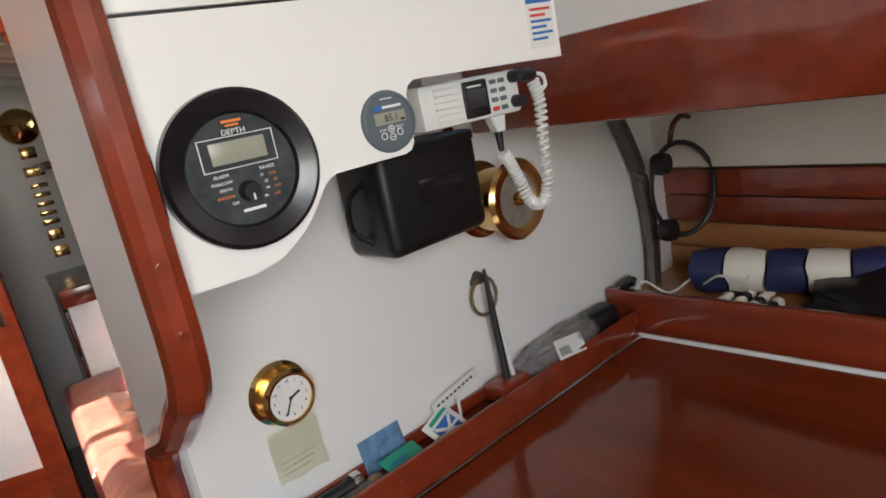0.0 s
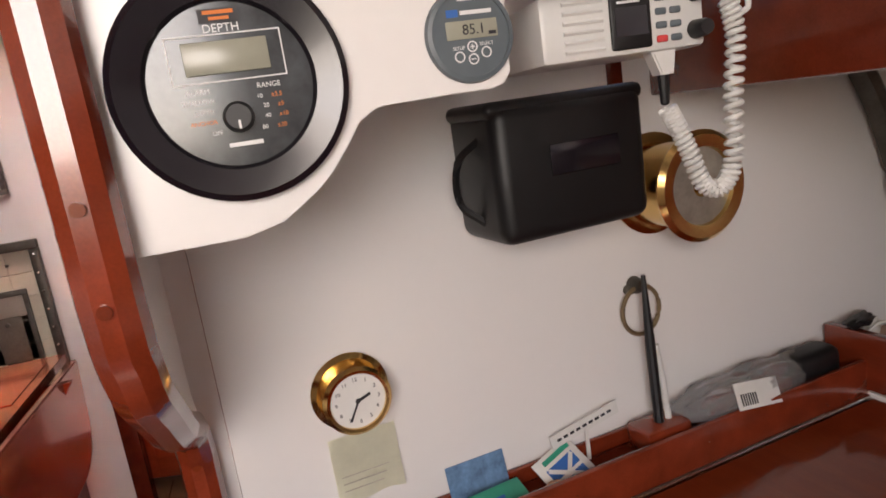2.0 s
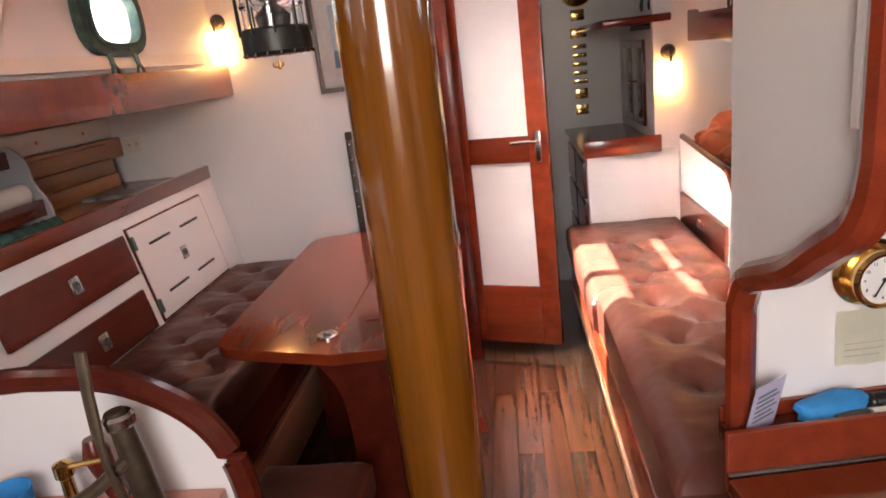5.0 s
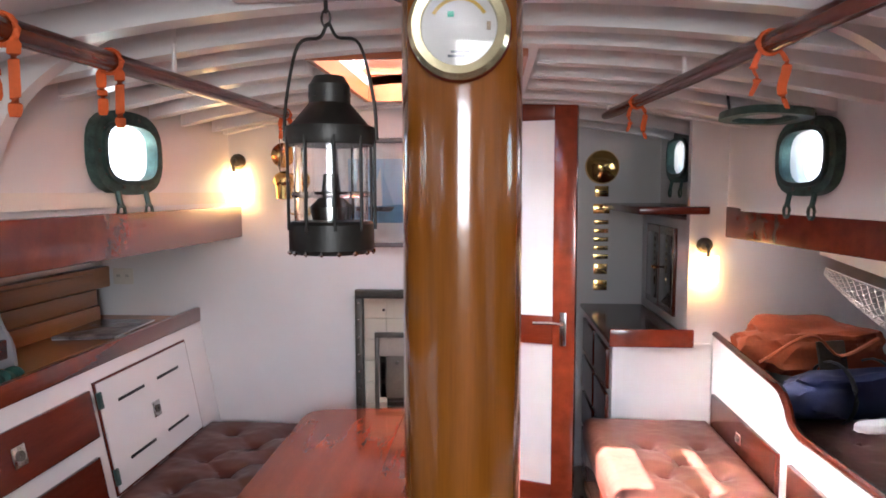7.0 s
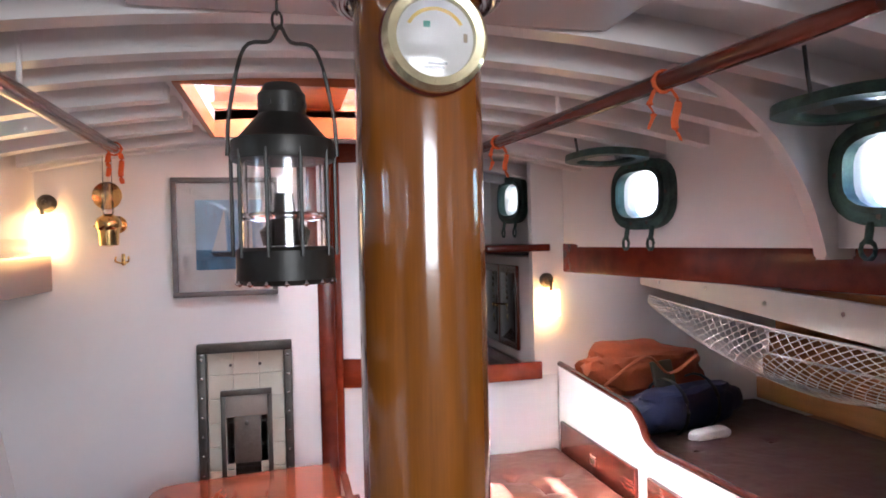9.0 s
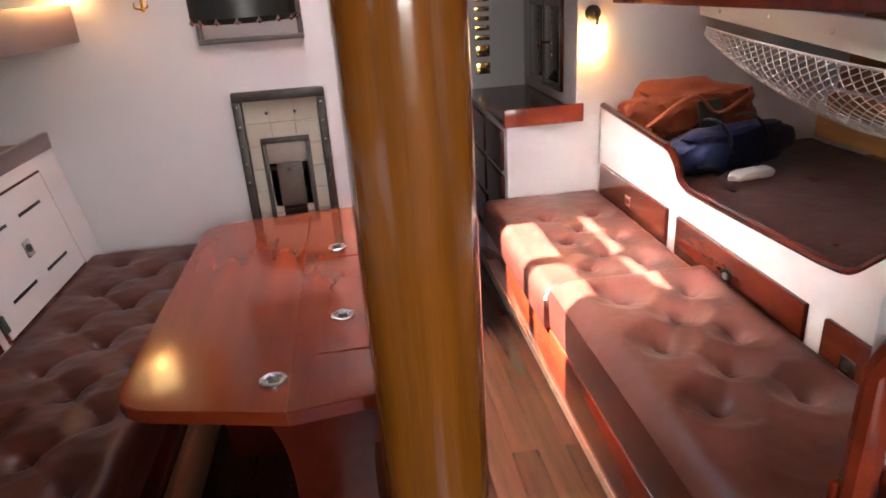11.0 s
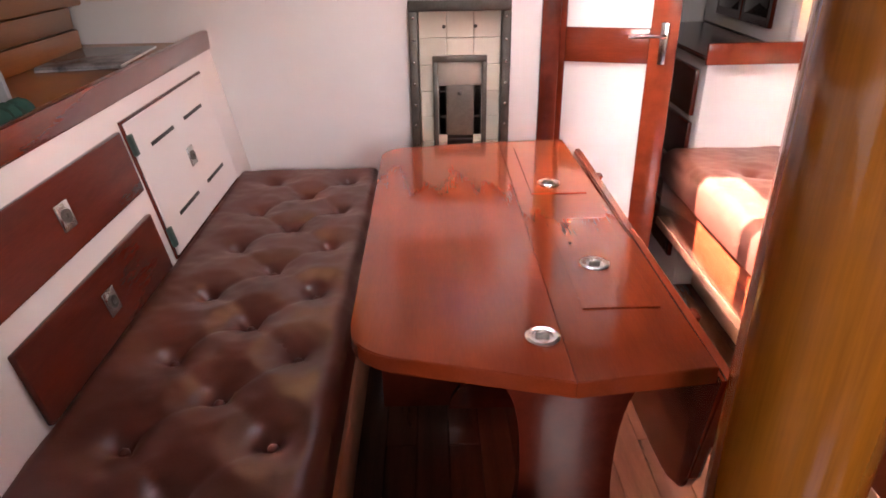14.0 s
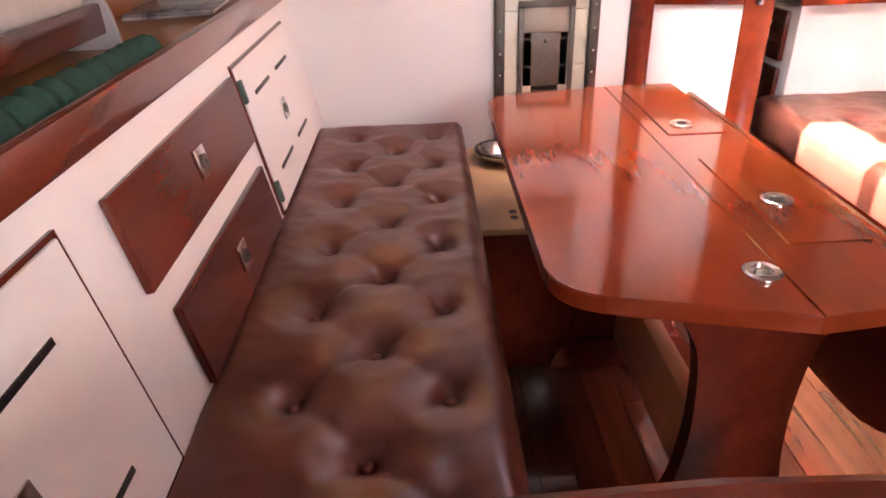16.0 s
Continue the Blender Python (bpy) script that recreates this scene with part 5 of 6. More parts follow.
part("hook", tube(curve([(-0.02, -0.02, 0.01), (-0.02, -0.025, -0.005), (0.0, -0.006, -0.012), (0.02, -0.025, -0.005), (0.02, -0.02, 0.01)], 4), 0.0035, 6), BRASS, hk)
part("plate", box(-0.006, 0.006, -0.006, 0.0, -0.02, 0.02, 0.002), BRASS, hk)

# ---- picture and fireplace ----
pic = thing("framed_picture", "grey-framed sailing print with a white mount", "picture", (-0.961, 2.558, 1.471))
w, h = 0.176, 0.209
bm = bmesh.new()
for a in ((-w, w, h - 0.018, h), (-w, w, -h, -h + 0.018), (-w, -w + 0.018, -h + 0.018, h - 0.018), (w - 0.018, w, -h + 0.018, h - 0.018)):
    box(a[0], a[1], -0.022, 0, a[2], a[3], 0.003, bm=bm)
part("frame", bm, material("grey_wood_frame", (0.13, 0.115, 0.11), 0.4, vary=0.3, scale=12, grain=(1, 1, 5)), pic)
part("mount", box(-w + 0.016, w - 0.016, -0.010, -0.002, -h + 0.016, h - 0.016), PAPER, pic)
sheet = part("print", box(-0.098, 0.098, -0.012, -0.0095, -0.115, 0.13), material("print_sky", (0.36, 0.50, 0.62), 0.4, vary=0.2, scale=8, bump=0), pic, "blue sailing print")
part("sea", box(-0.098, 0.098, -0.0132, -0.0115, -0.115, -0.045), material("print_sea", (0.08, 0.20, 0.33), 0.4, vary=0.6, scale=30, bump=0), sheet)
for pts, mt in (([(-0.045, -0.05), (0.005, -0.05), (0.0, 0.10)], PAPER), ([(0.008, -0.05), (0.05, -0.045), (0.008, 0.085)], material("print_sail", (0.25, 0.42, 0.60), 0.5)), ([(-0.05, -0.055), (0.055, -0.052), (0.04, -0.072), (-0.035, -0.07)], DARKTXT)):
    part("sail", prism(pts, "y", -0.0142, -0.0128), mt, sheet)
part("glazing", box(-w + 0.017, w - 0.017, -0.0165, -0.015, -h + 0.017, h - 0.017), CLEAR, pic)

fire = thing("fireplace", "tiled bulkhead fireplace with a dark metal surround", "fireplace", (-0.905, 2.555, 0.47))
bm = bmesh.new()
for a in ((-0.162, 0.162, 0.592, 0.625), (-0.162, -0.132, 0.0, 0.592), (0.132, 0.162, 0.0, 0.592)):
    box(a[0], a[1], -0.022, 0.012, a[2], a[3], 0.004, bm=bm)
part("surround", bm, GREYMETAL, fire, "dark riveted metal surround")
for k in range(9):
    for x in (-0.147, 0.147):
        part("rivet", lathe([(0.001, -0.025), (0.004, -0.024), (0.005, -0.021), (0.001, -0.021)], "y", (x, 0, 0.03 + 0.068 * k), 8), STEEL, fire)
part("grout", box(-0.149, 0.149, 0.022, 0.044, 0.0, 0.60), CREAM, fire)
part("fire_hollow", box(-0.075, 0.075, 0.016, 0.021, 0.1, 0.44), FIREBLACK, fire)
for i in range(3):
    for k in range(7):
        x0, z0 = -0.130 + 0.0875 * i, 0.0 + 0.085 * k
        if i == 1 and k < 5:
            continue
        part("tile", box(x0, x0 + 0.0868, 0.004, 0.030, z0, min(0.591, z0 + 0.0838), 0.0015, segs=1), TILE, fire)
bm = bmesh.new()
for a in ((-0.088, 0.088, 0.435, 0.455), (-0.088, -0.072, 0.10, 0.435), (0.072, 0.088, 0.10, 0.435), (-0.072, 0.072, 0.10, 0.135)):
    box(a[0], a[1], -0.010, 0.004, a[2], a[3], 0.002, bm=bm)
fd = part("firebox_frame", bm, GREYMETAL, fire)
part("shutter", box(-0.072, 0.072, 0.004, 0.012, 0.190, 0.36, 0.002), material("smoke_stained_steel", (0.15, 0.125, 0.10), 0.4, metal=0.15, vary=0.4, scale=8), fd, "smoke-stained sliding shutter")
part("hood_plate", box(-0.072, 0.072, 0.0, 0.010, 0.36, 0.435, 0.002), material("pale_metal", (0.42, 0.39, 0.33), 0.4, metal=0.15, vary=0.2), fd)
part("knob", lathe([(0.001, -0.010), (0.008, -0.008), (0.006, 0.002), (0.004, 0.006)], "y", (0, 0, 0.335), 12), GREYMETAL, fd)
for k in range(3):
    part("grate_bar", tube([(-0.07, 0.012, 0.15 + 0.022 * k), (0.07, 0.012, 0.15 + 0.022 * k)], 0.004, 6), FIREBLACK, fd)
for x in (-0.05, 0.05):
    part("tile_knob", lathe([(0.001, -0.008), (0.006, -0.006), (0.004, 0.004)], "y", (x, 0, 0.545), 10), GREYMETAL, fire)
hearth = thing("hearth_locker", "low locker with a tan laminate top before the fireplace", "locker", (-1.0, 2.24, 0))
part("body", box(-0.165, 0.20, -0.29, 0.31, 0, 0.44, 0.004), DARKMAH, hearth)
part("top", box(-0.17, 0.205, -0.30, 0.315, 0.44, 0.46, 0.004), material("tan_laminate", (0.40, 0.25, 0.13), 0.35, vary=0.12, scale=6), hearth, "tan laminate top")
for y in (-0.20, -0.235):
    part("finger_hole", lathe([(0.001, 0.4602), (0.011, 0.4602), (0.011, 0.4612), (0.001, 0.4612)], at=(-0.07, y, 0), n=16), BLACK, hearth)
pan = thing("steel_bowl", "shallow steel bowl with a black rim", "bowl", (-1.06, 2.42, 0.461))
part("bowl", lathe([(0.001, 0.0), (0.05, 0.002), (0.072, 0.02), (0.080, 0.04), (0.078, 0.041), (0.068, 0.022), (0.048, 0.006), (0.001, 0.005)], n=32), STEEL, pan)
part("rim", lathe([(0.079, 0.036), (0.084, 0.038), (0.084, 0.044), (0.079, 0.043), (0.079, 0.036)], n=32), BLACK, pan)

# ---- passage details ----
for k, (z, hh, ww) in enumerate(((1.475, 0.055, 0.07), (1.385, 0.05, 0.085), (1.315, 0.022, 0.075), (1.27, 0.022, 0.075), (1.225, 0.022, 0.075), (1.18, 0.022, 0.075), (1.135, 0.025, 0.075), (1.07, 0.055, 0.07), (0.985, 0.055, 0.07))):
    t = thing("name_plate", "small engraved brass plate on the bulkhead", "plate", (0.032, 3.498, z), "brass name plates")
    part("plate", box(-ww / 2, ww / 2, -0.004, 0, -hh / 2, hh / 2, 0.001), BRASS, t)
    part("engraving", box(-ww * 0.35, ww * 0.35, -0.005, -0.0038, -0.003, 0.001), DARKTXT, t)
rp = thing("brass_porthole_mirror", "round polished brass boss on the bulkhead", "brass boss", (0.033, 3.498, 1.60))
part("boss", lathe([(0.001, -0.045), (0.05, -0.038), (0.082, -0.018), (0.088, 0.0), (0.001, 0.0)], "y", n=32), BRASS, rp)
part("centre", lathe([(0.001, -0.052), (0.012, -0.048), (0.014, -0.040)], "y", n=14), BRASS, rp)


# ---- portholes ----
def porthole(wall, s, z, inward, lid):
    p = thing("porthole", "oval bronze porthole" + (" with its deadlight hooked open" if lid else " with wing-nut dogs"), "porthole", group="portholes", kind="structure")
    p.matrix_world = wall @ pose(s, 0, z)
    y0, y1 = (0.0, 0.028 * inward)
    part("ring", ringed(oval(0, 0, 0.335, 0.232, 0.7), oval(0, 0, 0.255, 0.160, 0.62), "y", y0, y1), BRONZE, p, "dark verdigris bronze ring")
    part("inner_lip", ringed(oval(0, 0, 0.275, 0.178, 0.64), oval(0, 0, 0.245, 0.152, 0.62), "y", y1, y1 * 1.35), BRONZE, p)
    g = part("pane", prism(oval(0, 0, 0.262, 0.166, 0.62), "y", -0.02 * inward, -0.026 * inward), PANE, p)
    g.visible_shadow = False
    for k in range(10):
        a = 2 * math.pi * k / 10
        part("bolt_head", lathe([(0.001, y1 + 0.003 * inward), (0.006, y1 + 0.003 * inward), (0.006, y1 - 0.001 * inward), (0.001, y1 - 0.001 * inward)], "y", (0.147 * math.cos(a), 0, 0.099 * math.sin(a)), 8), GREYMETAL, p)
    for x in (-0.065, 0.075):
        d = part("dog", tube([(x, y1, -0.105), (x, y1 * 1.3, -0.150)], 0.008, 8), BRONZE, p, "swing bolt with wing nut")
        part("wing_nut", tube([(x + 0.017 * math.cos(2 * math.pi * k / 10), y1 * 1.3, -0.162 + 0.02 * math.sin(2 * math.pi * k / 10)) for k in range(10)], 0.005, 6, closed=True), BRONZE, d)
    if lid:
        m = pose(0, 0.028 * inward, 0.112, 86 * inward * -1, 0, 0) @ pose(0, 0, 0.118)
        l = part("deadlight", moved(ringed(oval(0, 0, 0.30, 0.215, 0.7), oval(0, 0, 0.225, 0.14, 0.62), "y", -0.011, 0.011), m), BRONZE, p, "hinged bronze glass frame hooked up")
        part("lid_glass", moved(prism(oval(0, 0, 0.232, 0.147, 0.62), "y", -0.003, 0.003), m), PANE, l)
        part("hinge", tube([(-0.05, y1, 0.117), (0.05, y1, 0.117)], 0.009, 8), BRONZE, p)
        end = m @ Vector((0, 0, 0.10))
        part("stay", tube([end, end + Vector((0, 0.01 * inward, 0.06)), end + Vector((0, 0.015 * inward, 0.10))], 0.004, 6), BLACK, p, "dark stay chain")
    return p


for s, z, lid in ((0.33, 1.63, False), (1.43, 1.575, True), (2.33, 1.56, True)):
    porthole(STB, s, z, -1, lid)
for s, z in ((1.66, 1.585), (2.85, 1.57), (4.0, 1.57)):
    porthole(PRT, s, z, 1, False)


# ---- knees, grab rails, ribbons ----
def knee(name, pts, y):
    t = thing(name, "white painted curved hanging knee", "knee", (0, y, 0), "hanging knees", kind="structure")
    part("web", prism(pts, "y", -0.018, 0.018, bevel=0.005), WHITE, t)
    return t


c = [(p.x, p.y) for p in curve([(0.05, 1.80, 0), (0.17, 1.745, 0), (0.29, 1.65, 0), (0.37, 1.53, 0), (0.41, 1.42, 0), (0.42, 1.375, 0)], 5)]
knee("hanging_knee", c + [(0.56, 1.375), (0.56, 1.74), (0.30, 1.79)], 1.36)
c = [(p.x, p.y) for p in curve([(-1.30, 1.80, 0), (-1.396, 1.75, 0), (-1.51, 1.66, 0), (-1.575, 1.54, 0), (-1.595, 1.42, 0)], 5)]
knee("hanging_knee", c + [(-1.615, 1.42), (-1.61, 1.74)], 1.36)


def grab_rail(a, b, ties, label):
    a, b = Vector(a), Vector(b)
    t = thing("grab_rail", label, "grab rail", tuple(a), "overhead grab rails")
    n = 14
    pts = [(b - a) * (k / n) for k in range(n + 1)]
    part("rail", tube(pts, [0.017 if 0 < k < n else 0.012 for k in range(n + 1)], 12), DARKMAH, t)
    for f in (0.5, 0.97):
        p = (b - a) * f
        part("hanger", tube([p + Vector((0, 0, 0.01)), p + Vector((0, 0, DECK(a.x + p.x) - a.z - p.z))], 0.005, 8), WHITE, t, "white spacer to the deckhead")
    for f in ties:
        p = a + (b - a) * f
        r = thing("ribbon", "bright orange ribbon tied round the rail", "ribbon", tuple(p), "orange ribbons")
        part("loop", tube([(0.020 * math.cos(2 * math.pi * k / 14), 0, 0.020 * math.sin(2 * math.pi * k / 14)) for k in range(14)], 0.006, 6, flat=0.5, closed=True), ORANGE, r)
        for dx, L, dy in ((-0.016, 0.085, 0.01), (0.016, 0.11, -0.012)):
            part("tail", tube(curve([(dx, 0, -0.012), (dx * 1.4, dy, -0.04), (dx * 1.1, dy * 0.5, -L * 0.7), (dx * 1.5, dy * 1.4, -L)], 4), [0.004] + [0.008] * 11 + [0.006], 6, flat=0.2), ORANGE, r)
    return t


grab_rail((-0.058, 0.76, 1.71), (-0.125, 2.50, 1.748), (0.25, 0.74), "dark mahogany overhead grab rail")
grab_rail((-1.10, 0.35, 1.655), (-1.268, 2.40, 1.752), (0.24, 0.37, 0.97), "dark mahogany overhead grab rail")

# ---- berth clutter: net and bags ----
net = thing("hammock_net", "white knotted storage net slung above the berth", "net", (0.70, 1.85, 1.2))
bm = bmesh.new()


def net_point(u, v):
    """u along from forward to aft, v from the top edge down round the belly."""
    y = 0.66 - 1.30 * u
    sag = math.sin(math.pi * min(1, u * 0.98 + 0.02)) ** 0.8
    top = -0.005 - 0.065 * u - 0.015 * sag
    return Vector((-0.02 + 0.16 * v * sag - 0.10 * math.sin(math.pi * v) * sag, y + 0.02 * v, top - v * (0.02 + 0.20 * sag)))


NU, NV = 30, 8
for i in range(NU + 1):
    for j in range(NV):
        for k in (-1, 1):
            if 0 <= i + k <= NU:
                tube([net_point(i / NU, j / NV), net_point((i + k) / NU, (j + 1) / NV)], 0.0016, 4, bm=bm)
for v in (0, 1):
    tube([net_point(k / 24, v) for k in range(25)], 0.004, 6, bm=bm)
part("mesh", bm, NETM, net)


def soft(name, label, category, loc, size, mat, seed, rz=0.0, wrinkle=0.22, parts=()):
    t = thing(name, label, category, loc, rz=rz)
    bm = bmesh.new()
    bmesh.ops.create_icosphere(bm, subdivisions=4, radius=1)
    for q in bm.verts:
        n = noise.noise(q.co * 1.5 + Vector((seed, 0, 0))) * wrinkle + noise.noise(q.co * 3.7 + Vector((0, seed, 0))) * wrinkle * 0.5 + noise.noise(q.co * 9 + Vector((0, 0, seed))) * wrinkle * 0.18
        c = Vector([math.copysign(abs(v) ** 0.7, v) for v in q.co])
        q.co = Vector((c.x * size[0], c.y * size[1], c.z * size[2])) * (1 + n)
        q.co.z = max(0.0, q.co.z + size[2] * 0.8)
    part("body", bm, mat, t)
    return t


rust = soft("canvas_bag", "slumped rust-orange canvas bag", "bag", (0.62, 2.50, 0.81), (0.235, 0.125, 0.105), RUST, 4, -4, 0.3)
part("strap", tube(curve([(-0.2, -0.12, 0.06), (-0.05, -0.155, 0.17), (0.05, -0.15, 0.10), (0.18, -0.13, 0.16)], 5), 0.012, 6, flat=0.4), RUST, rust)
part("grey_flap", moved(box(-0.05, 0.06, -0.006, 0.006, -0.05, 0.05, 0.005), pose(0.02, -0.15, 0.10, -15, 0, 20)), GREYMETAL, rust, "grey torn lining")
soft("dark_jacket", "black crumpled jacket under the bags", "jacket", (0.60, 2.44, 0.695), (0.24, 0.16, 0.07), BLACK, 9, 0, 0.35)
duf = soft("duffel_bag", "long navy nylon duffel bag", "bag", (0.70, 2.32, 0.72), (0.27, 0.078, 0.085), NAVY, 2, 16, 0.22)
for x in (-0.09, 0.08):
    part("strap", tube([(x, 0.10 * math.cos(2 * math.pi * k / 18), 0.076 + 0.105 * math.sin(2 * math.pi * k / 18)) for k in range(18)], 0.010, 6, flat=0.4, closed=True), BLACK, duf)
soft("white_pouch", "small white and grey pouch beside the duffel", "pouch", (0.72, 2.19, 0.70), (0.09, 0.03, 0.022), PLASTIC, 12, 8, 0.1)

# ---- port counter clutter ----
for k in range(4):
    b = thing("hull_plank", "cream painted hull plank with bolt heads", "plank", (-2.08 - 0.03 * k, 1.45, 1.10 + 0.085 * k), "hull planks")
    part("plank", box(-0.012, 0.012, -1.5, 1.10, 0, 0.082, 0.004), CREAM if k else TEAK, b)
    for j in range(6):
        part("bolt_head", lathe([(0.001, 0.0125), (0.007, 0.0125), (0.007, 0.015), (0.001, 0.015)], "x", (0, -0.5 + 0.28 * j, 0.04), 8), PALEWOOD, b)
for k in range(3):
    b = thing("lining_board", "varnished board at the forward end of the counter", "board", (-2.02, 2.22, 0.984 + 0.062 * k), "counter lining boards")
    part("board", box(-0.03 - 0.01 * k, -0.012 - 0.01 * k, -0.40, 0.20, 0, 0.060, 0.003), TEAK, b)
rk = thing("chart_rack", "mahogany chart rack with grey end bracket and rolled chart", "rack", (-1.95, 1.45, 0.983))
for x, z in ((-0.03, 0.19), (0.05, 0.03)):
    part("rail", box(x, x + 0.016, -0.75, 0.30, z, z + 0.055, 0.004), DARKMAH, rk)
outer = curve([(-0.09, 0.02, 0), (-0.085, 0.20, 0), (-0.03, 0.26, 0), (0.03, 0.22, 0), (0.045, 0.13, 0), (0.075, 0.08, 0), (0.085, 0.0, 0)], 5)
inner = [(-0.06, 0.06), (-0.055, 0.17), (-0.03, 0.215), (0.005, 0.19), (0.012, 0.12)]
part("end_bracket", prism([(p.x, p.y) for p in outer] + [(-0.02, 0.0)], "y", 0.30, 0.312, bevel=0.002), material("grey_acrylic", (0.42, 0.43, 0.45), 0.3, vary=0.06), rk, "grey scroll-shaped end bracket")
part("chart_roll", lathe([(0.001, -0.72), (0.036, -0.72), (0.036, 0.28), (0.030, 0.28), (0.028, 0.20), (0.001, 0.20)], "y", (0.012, 0, 0.105), 28), PAPER, rk, "white rolled chart")
part("roll_label", lathe([(0.0364, -0.18), (0.0366, -0.05), (0.0362, -0.05), (0.0362, -0.18), (0.0364, -0.18)], "y", (0.012, 0, 0.105), 28), material("tan_label", (0.48, 0.36, 0.22), 0.7, vary=0.5, scale=60), rk, "tan printed label")
mag = thing("magazine", "glossy magazine lying on the counter", "magazine", (-1.93, 2.26, 0.9825), "magazines", rz=12)
part("cover", box(-0.105, 0.105, -0.15, 0.15, 0, 0.008, 0.002), material("magazine_print", (0.22, 0.22, 0.25), 0.2, vary=0.9, scale=14, colour2=(0.62, 0.60, 0.62)), mag)
part("pages", box(-0.103, 0.106, -0.148, 0.148, 0.0012, 0.0068), PAPER, mag)
copy_thing(mag, pose(-1.90, 2.24, 0.991, 0, 0, 4))
gr = thing("knitted_scarf", "dark green knitted scarf rolled along the counter", "scarf", (-1.765, 1.36, 0.982))
pts = curve([(0.0, -0.30, 0.022), (-0.006, -0.1, 0.024), (0.004, 0.1, 0.022), (0.0, 0.27, 0.020)], 14)
part("roll", tube([p + Vector((0.003 * noise.noise(p * 30), 0, 0)) for p in pts], [0.026 + 0.005 * math.sin(i * 1.9) for i in range(len(pts))], 12), GREEN, gr)
out = thing("power_outlet", "beige double power outlet on the bulkhead", "outlet", (-2.015, 2.558, 1.14))
part("plate", box(-0.042, 0.042, -0.006, 0, -0.032, 0.032, 0.003), CREAM, out)
for x in (-0.018, 0.018):
    part("socket", box(x - 0.012, x + 0.012, -0.0085, -0.005, -0.018, 0.018, 0.003), CREAM, out)
    for dx in (-0.004, 0.004):
        part("slot", box(x + dx - 0.001, x + dx + 0.001, -0.0092, -0.008, -0.002, 0.008), BLACK, out)

# ---- galley corner ----
gc = thing("galley_counter", "pink laminate galley counter edge", "counter", (-1.2, 0.575, 0.70))
part("top", box(-0.40, 0.335, -0.07, 0.068, 0.03, 0.055, 0.004), STONE, gc)
part("apron", box(-0.40, 0.335, -0.068, -0.045, -0.70, 0.03, 0.003), WHITE, gc)
PUMPMETAL = material("dull_bronze", (0.085, 0.060, 0.038), 0.42, metal=0.55, vary=0.5, scale=22, bump=0.08, fine=120)
pump = thing("water_pump", "dull bronze hand pump with a long lever", "pump", (-0.93, 0.56, 0.756))
part("foot", lathe([(0.001, 0), (0.034, 0), (0.032, 0.012), (0.022, 0.018), (0.001, 0.018)], n=20), PUMPMETAL, pump)
part("barrel", tube([(0, 0, 0.01), (-0.012, 0, 0.12), (-0.020, 0, 0.19)], [0.020, 0.017, 0.014], 16), PUMPMETAL, pump)
part("lever", tube(curve([(-0.01, -0.03, 0.03), (-0.026, -0.035, 0.12), (-0.036, -0.02, 0.21), (-0.036, -0.01, 0.285)], 5), [0.006] * 8 + [0.009] * 8, 10, flat=0.6), PUMPMETAL, pump, "long worn brass lever")
part("spout", tube(curve([(-0.012, -0.01, 0.12), (-0.06, -0.03, 0.085), (-0.11, -0.045, 0.06), (-0.135, -0.05, 0.02)], 5), 0.010, 10), PUMPMETAL, pump)
part("collar", lathe([(0.018, 0.165), (0.022, 0.17), (0.022, 0.182), (0.018, 0.187), (0.018, 0.165)], at=(-0.017, 0, 0), n=16), STEEL, pump)
tap = thing("small_tap", "small brass tap with a side lever", "tap", (-1.075, 0.585, 0.756))
part("foot", lathe([(0.001, 0), (0.022, 0), (0.020, 0.012), (0.001, 0.014)], n=18), material("teal_corrosion", (0.05, 0.28, 0.33), 0.6), tap, "teal corroded foot")
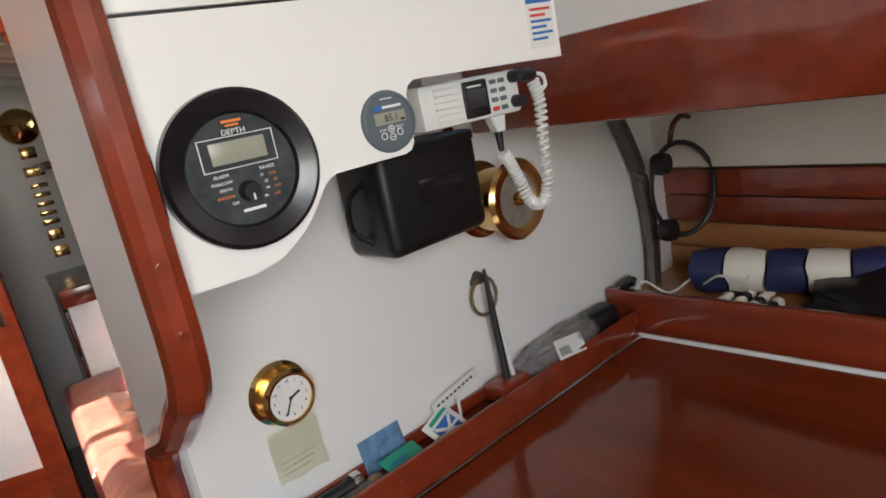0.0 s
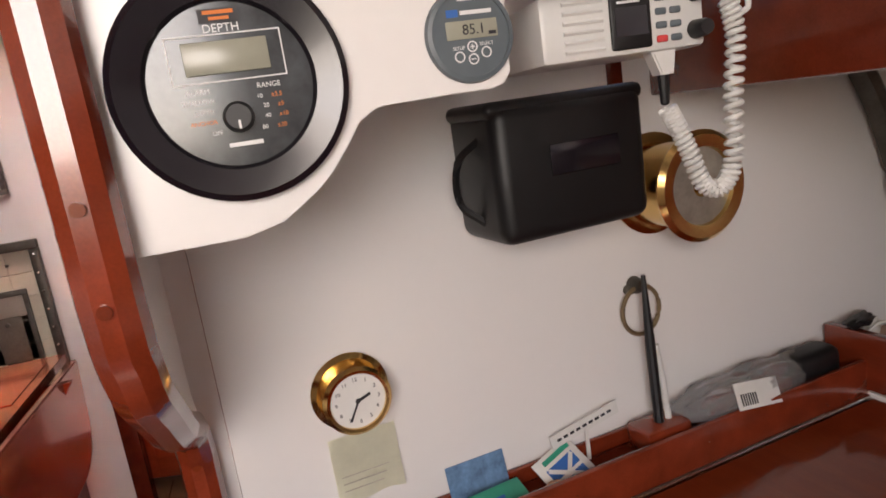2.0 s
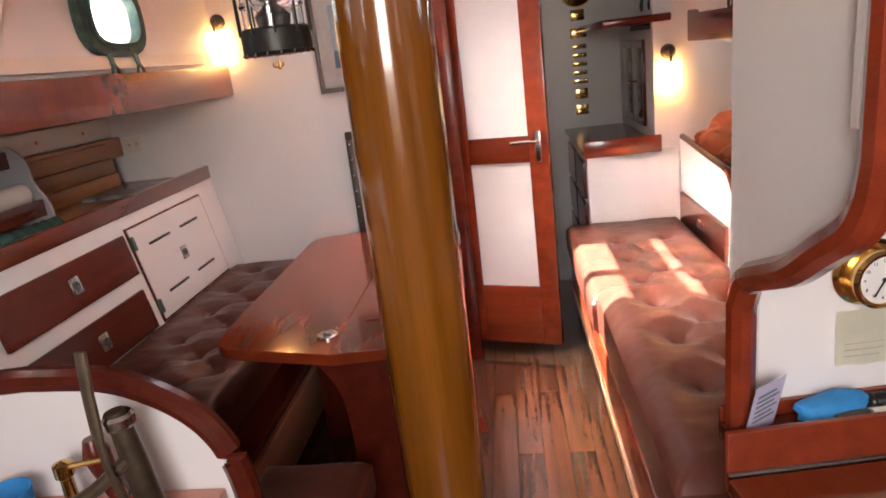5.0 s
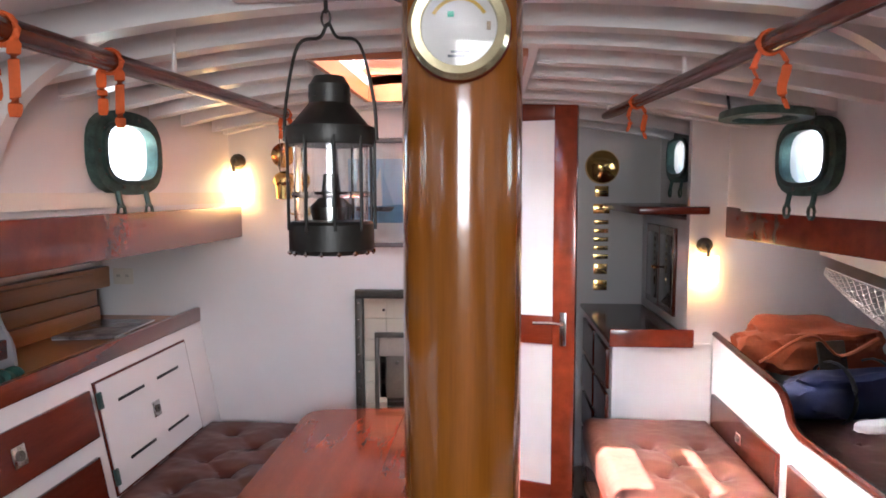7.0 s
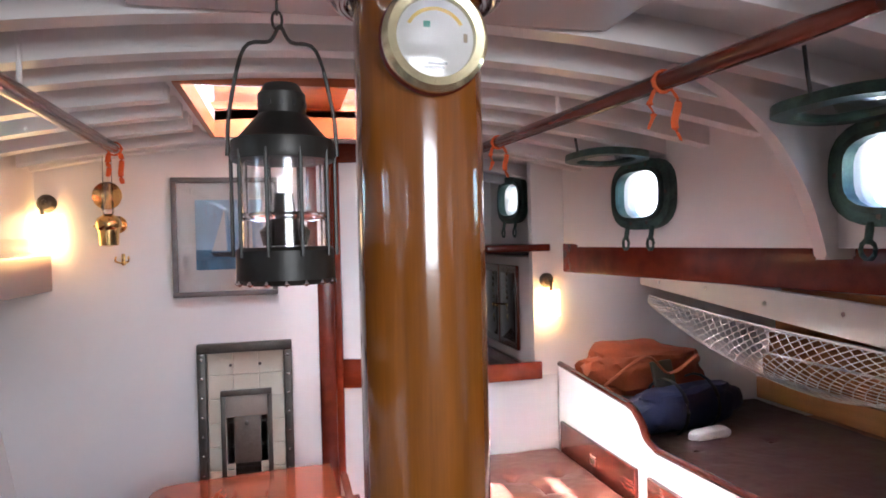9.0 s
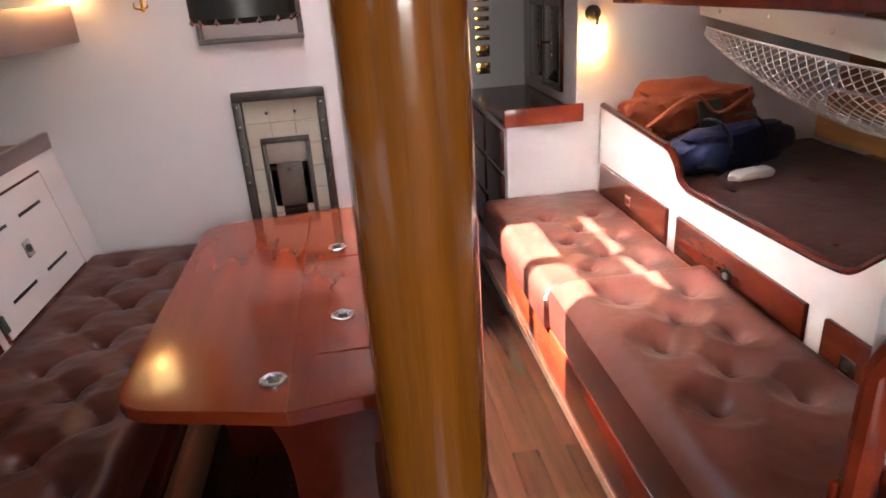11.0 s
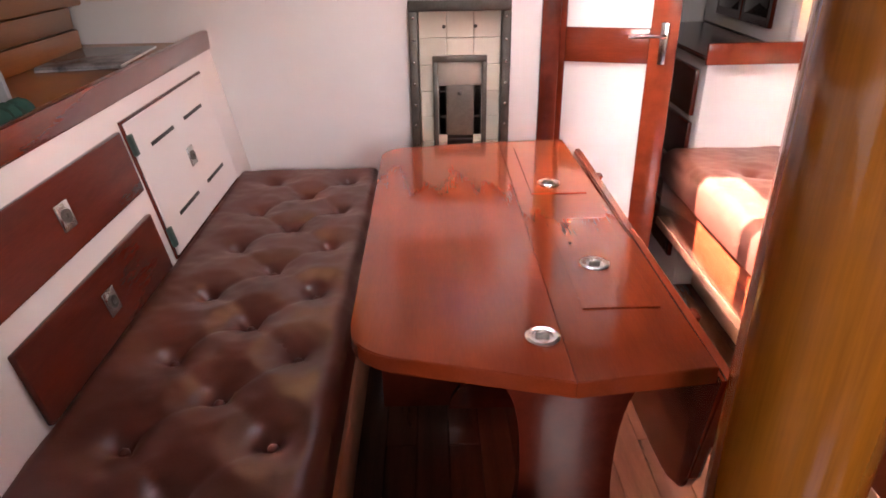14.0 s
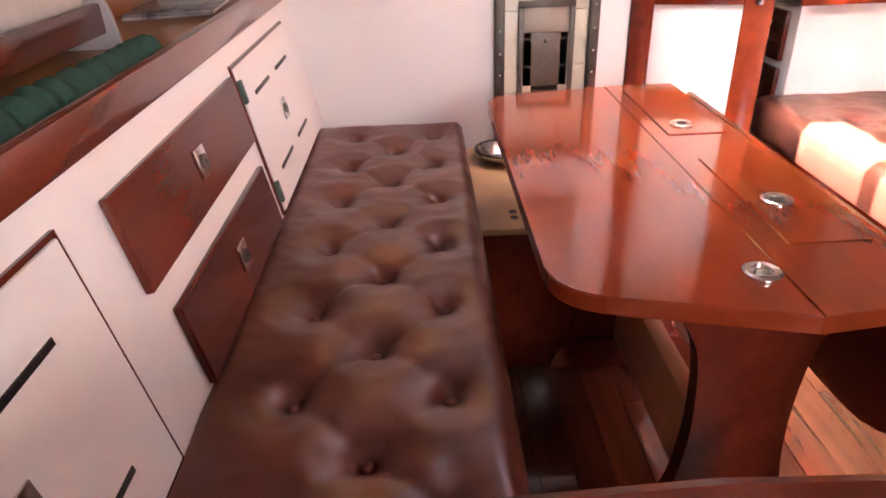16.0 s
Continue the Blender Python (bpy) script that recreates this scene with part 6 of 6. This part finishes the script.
part("stem", lathe([(0.010, 0.01), (0.009, 0.07), (0.014, 0.075), (0.014, 0.095), (0.001, 0.10)], n=16), BRASS, tap)
part("lever", tube([(0, 0, 0.088), (0.075, -0.01, 0.105)], 0.005, 8), BRASS, tap)
kb = thing("wooden_pump_handle", "dark turned wooden pump handle", "pump handle", (-1.01, 0.60, 0.756))
part("handle", tube([(0, 0, 0.012), (-0.008, 0, 0.05), (-0.018, 0, 0.10), (-0.02, 0, 0.125)], [0.012, 0.014, 0.020, 0.012], 14), DARKMAH, kb)
part("foot", lathe([(0.001, 0), (0.024, 0), (0.022, 0.014), (0.001, 0.016)], n=18), MAHOG, kb)
cup = thing("blue_cup", "bright blue plastic cup by the sink", "cup", (-1.17, 0.57, 0.756))
part("cup", lathe([(0.001, 0), (0.032, 0), (0.038, 0.06), (0.036, 0.06), (0.030, 0.004), (0.001, 0.004)], n=24), BLUE, cup)
cushion("corner_seat_cushion", "small dark brown leather corner seat cushion", -1.02, -0.76, 0.70, 1.09, 0.40, 0.50, [], LEATHER, depth=0.0, puff=0.0)
cs = thing("locker_box", "dark mahogany corner locker box", "locker", (-0.90, 0.88, 0))
part("box", box(-0.12, 0.13, -0.18, 0.19, 0, 0.395, 0.005), DARKMAH, cs)

# ---- floor boards, each a piece of the cabin sole ----
sole = bpy.data.objects["floor"]
bm = box(-0.0435, 0.0435, 0, 0.9, -0.003, 0.0, 0.0012, segs=1)
first = part("plank", bm, FLOORM, sole)
first.location = (-1.195, 0.0, 0)
k = 0
for i in range(15):
    for j in range(4):
        y = -0.5 - 0.42 * (i % 2) + 0.902 * j
        if i == 0 and j == 0:
            first.location = (-1.195, y, 0)
            continue
        o = new("plank", first.data)
        o.parent, o.location = sole, (-1.195 + 0.0885 * i, y, 0)

# flat faces of joinery stay flat, only their rounded edges are smooth
for ob in bpy.data.objects:
    if ob.type == "MESH" and ob.name.split(".")[0] in ("tabletop", "bottle_lid", "drawer", "front", "worktop", "lid", "top", "desk_top", "door", "panel", "drop_leaf"):
        for p in ob.data.polygons:
            if p.area > 0.004:
                p.use_smooth = False
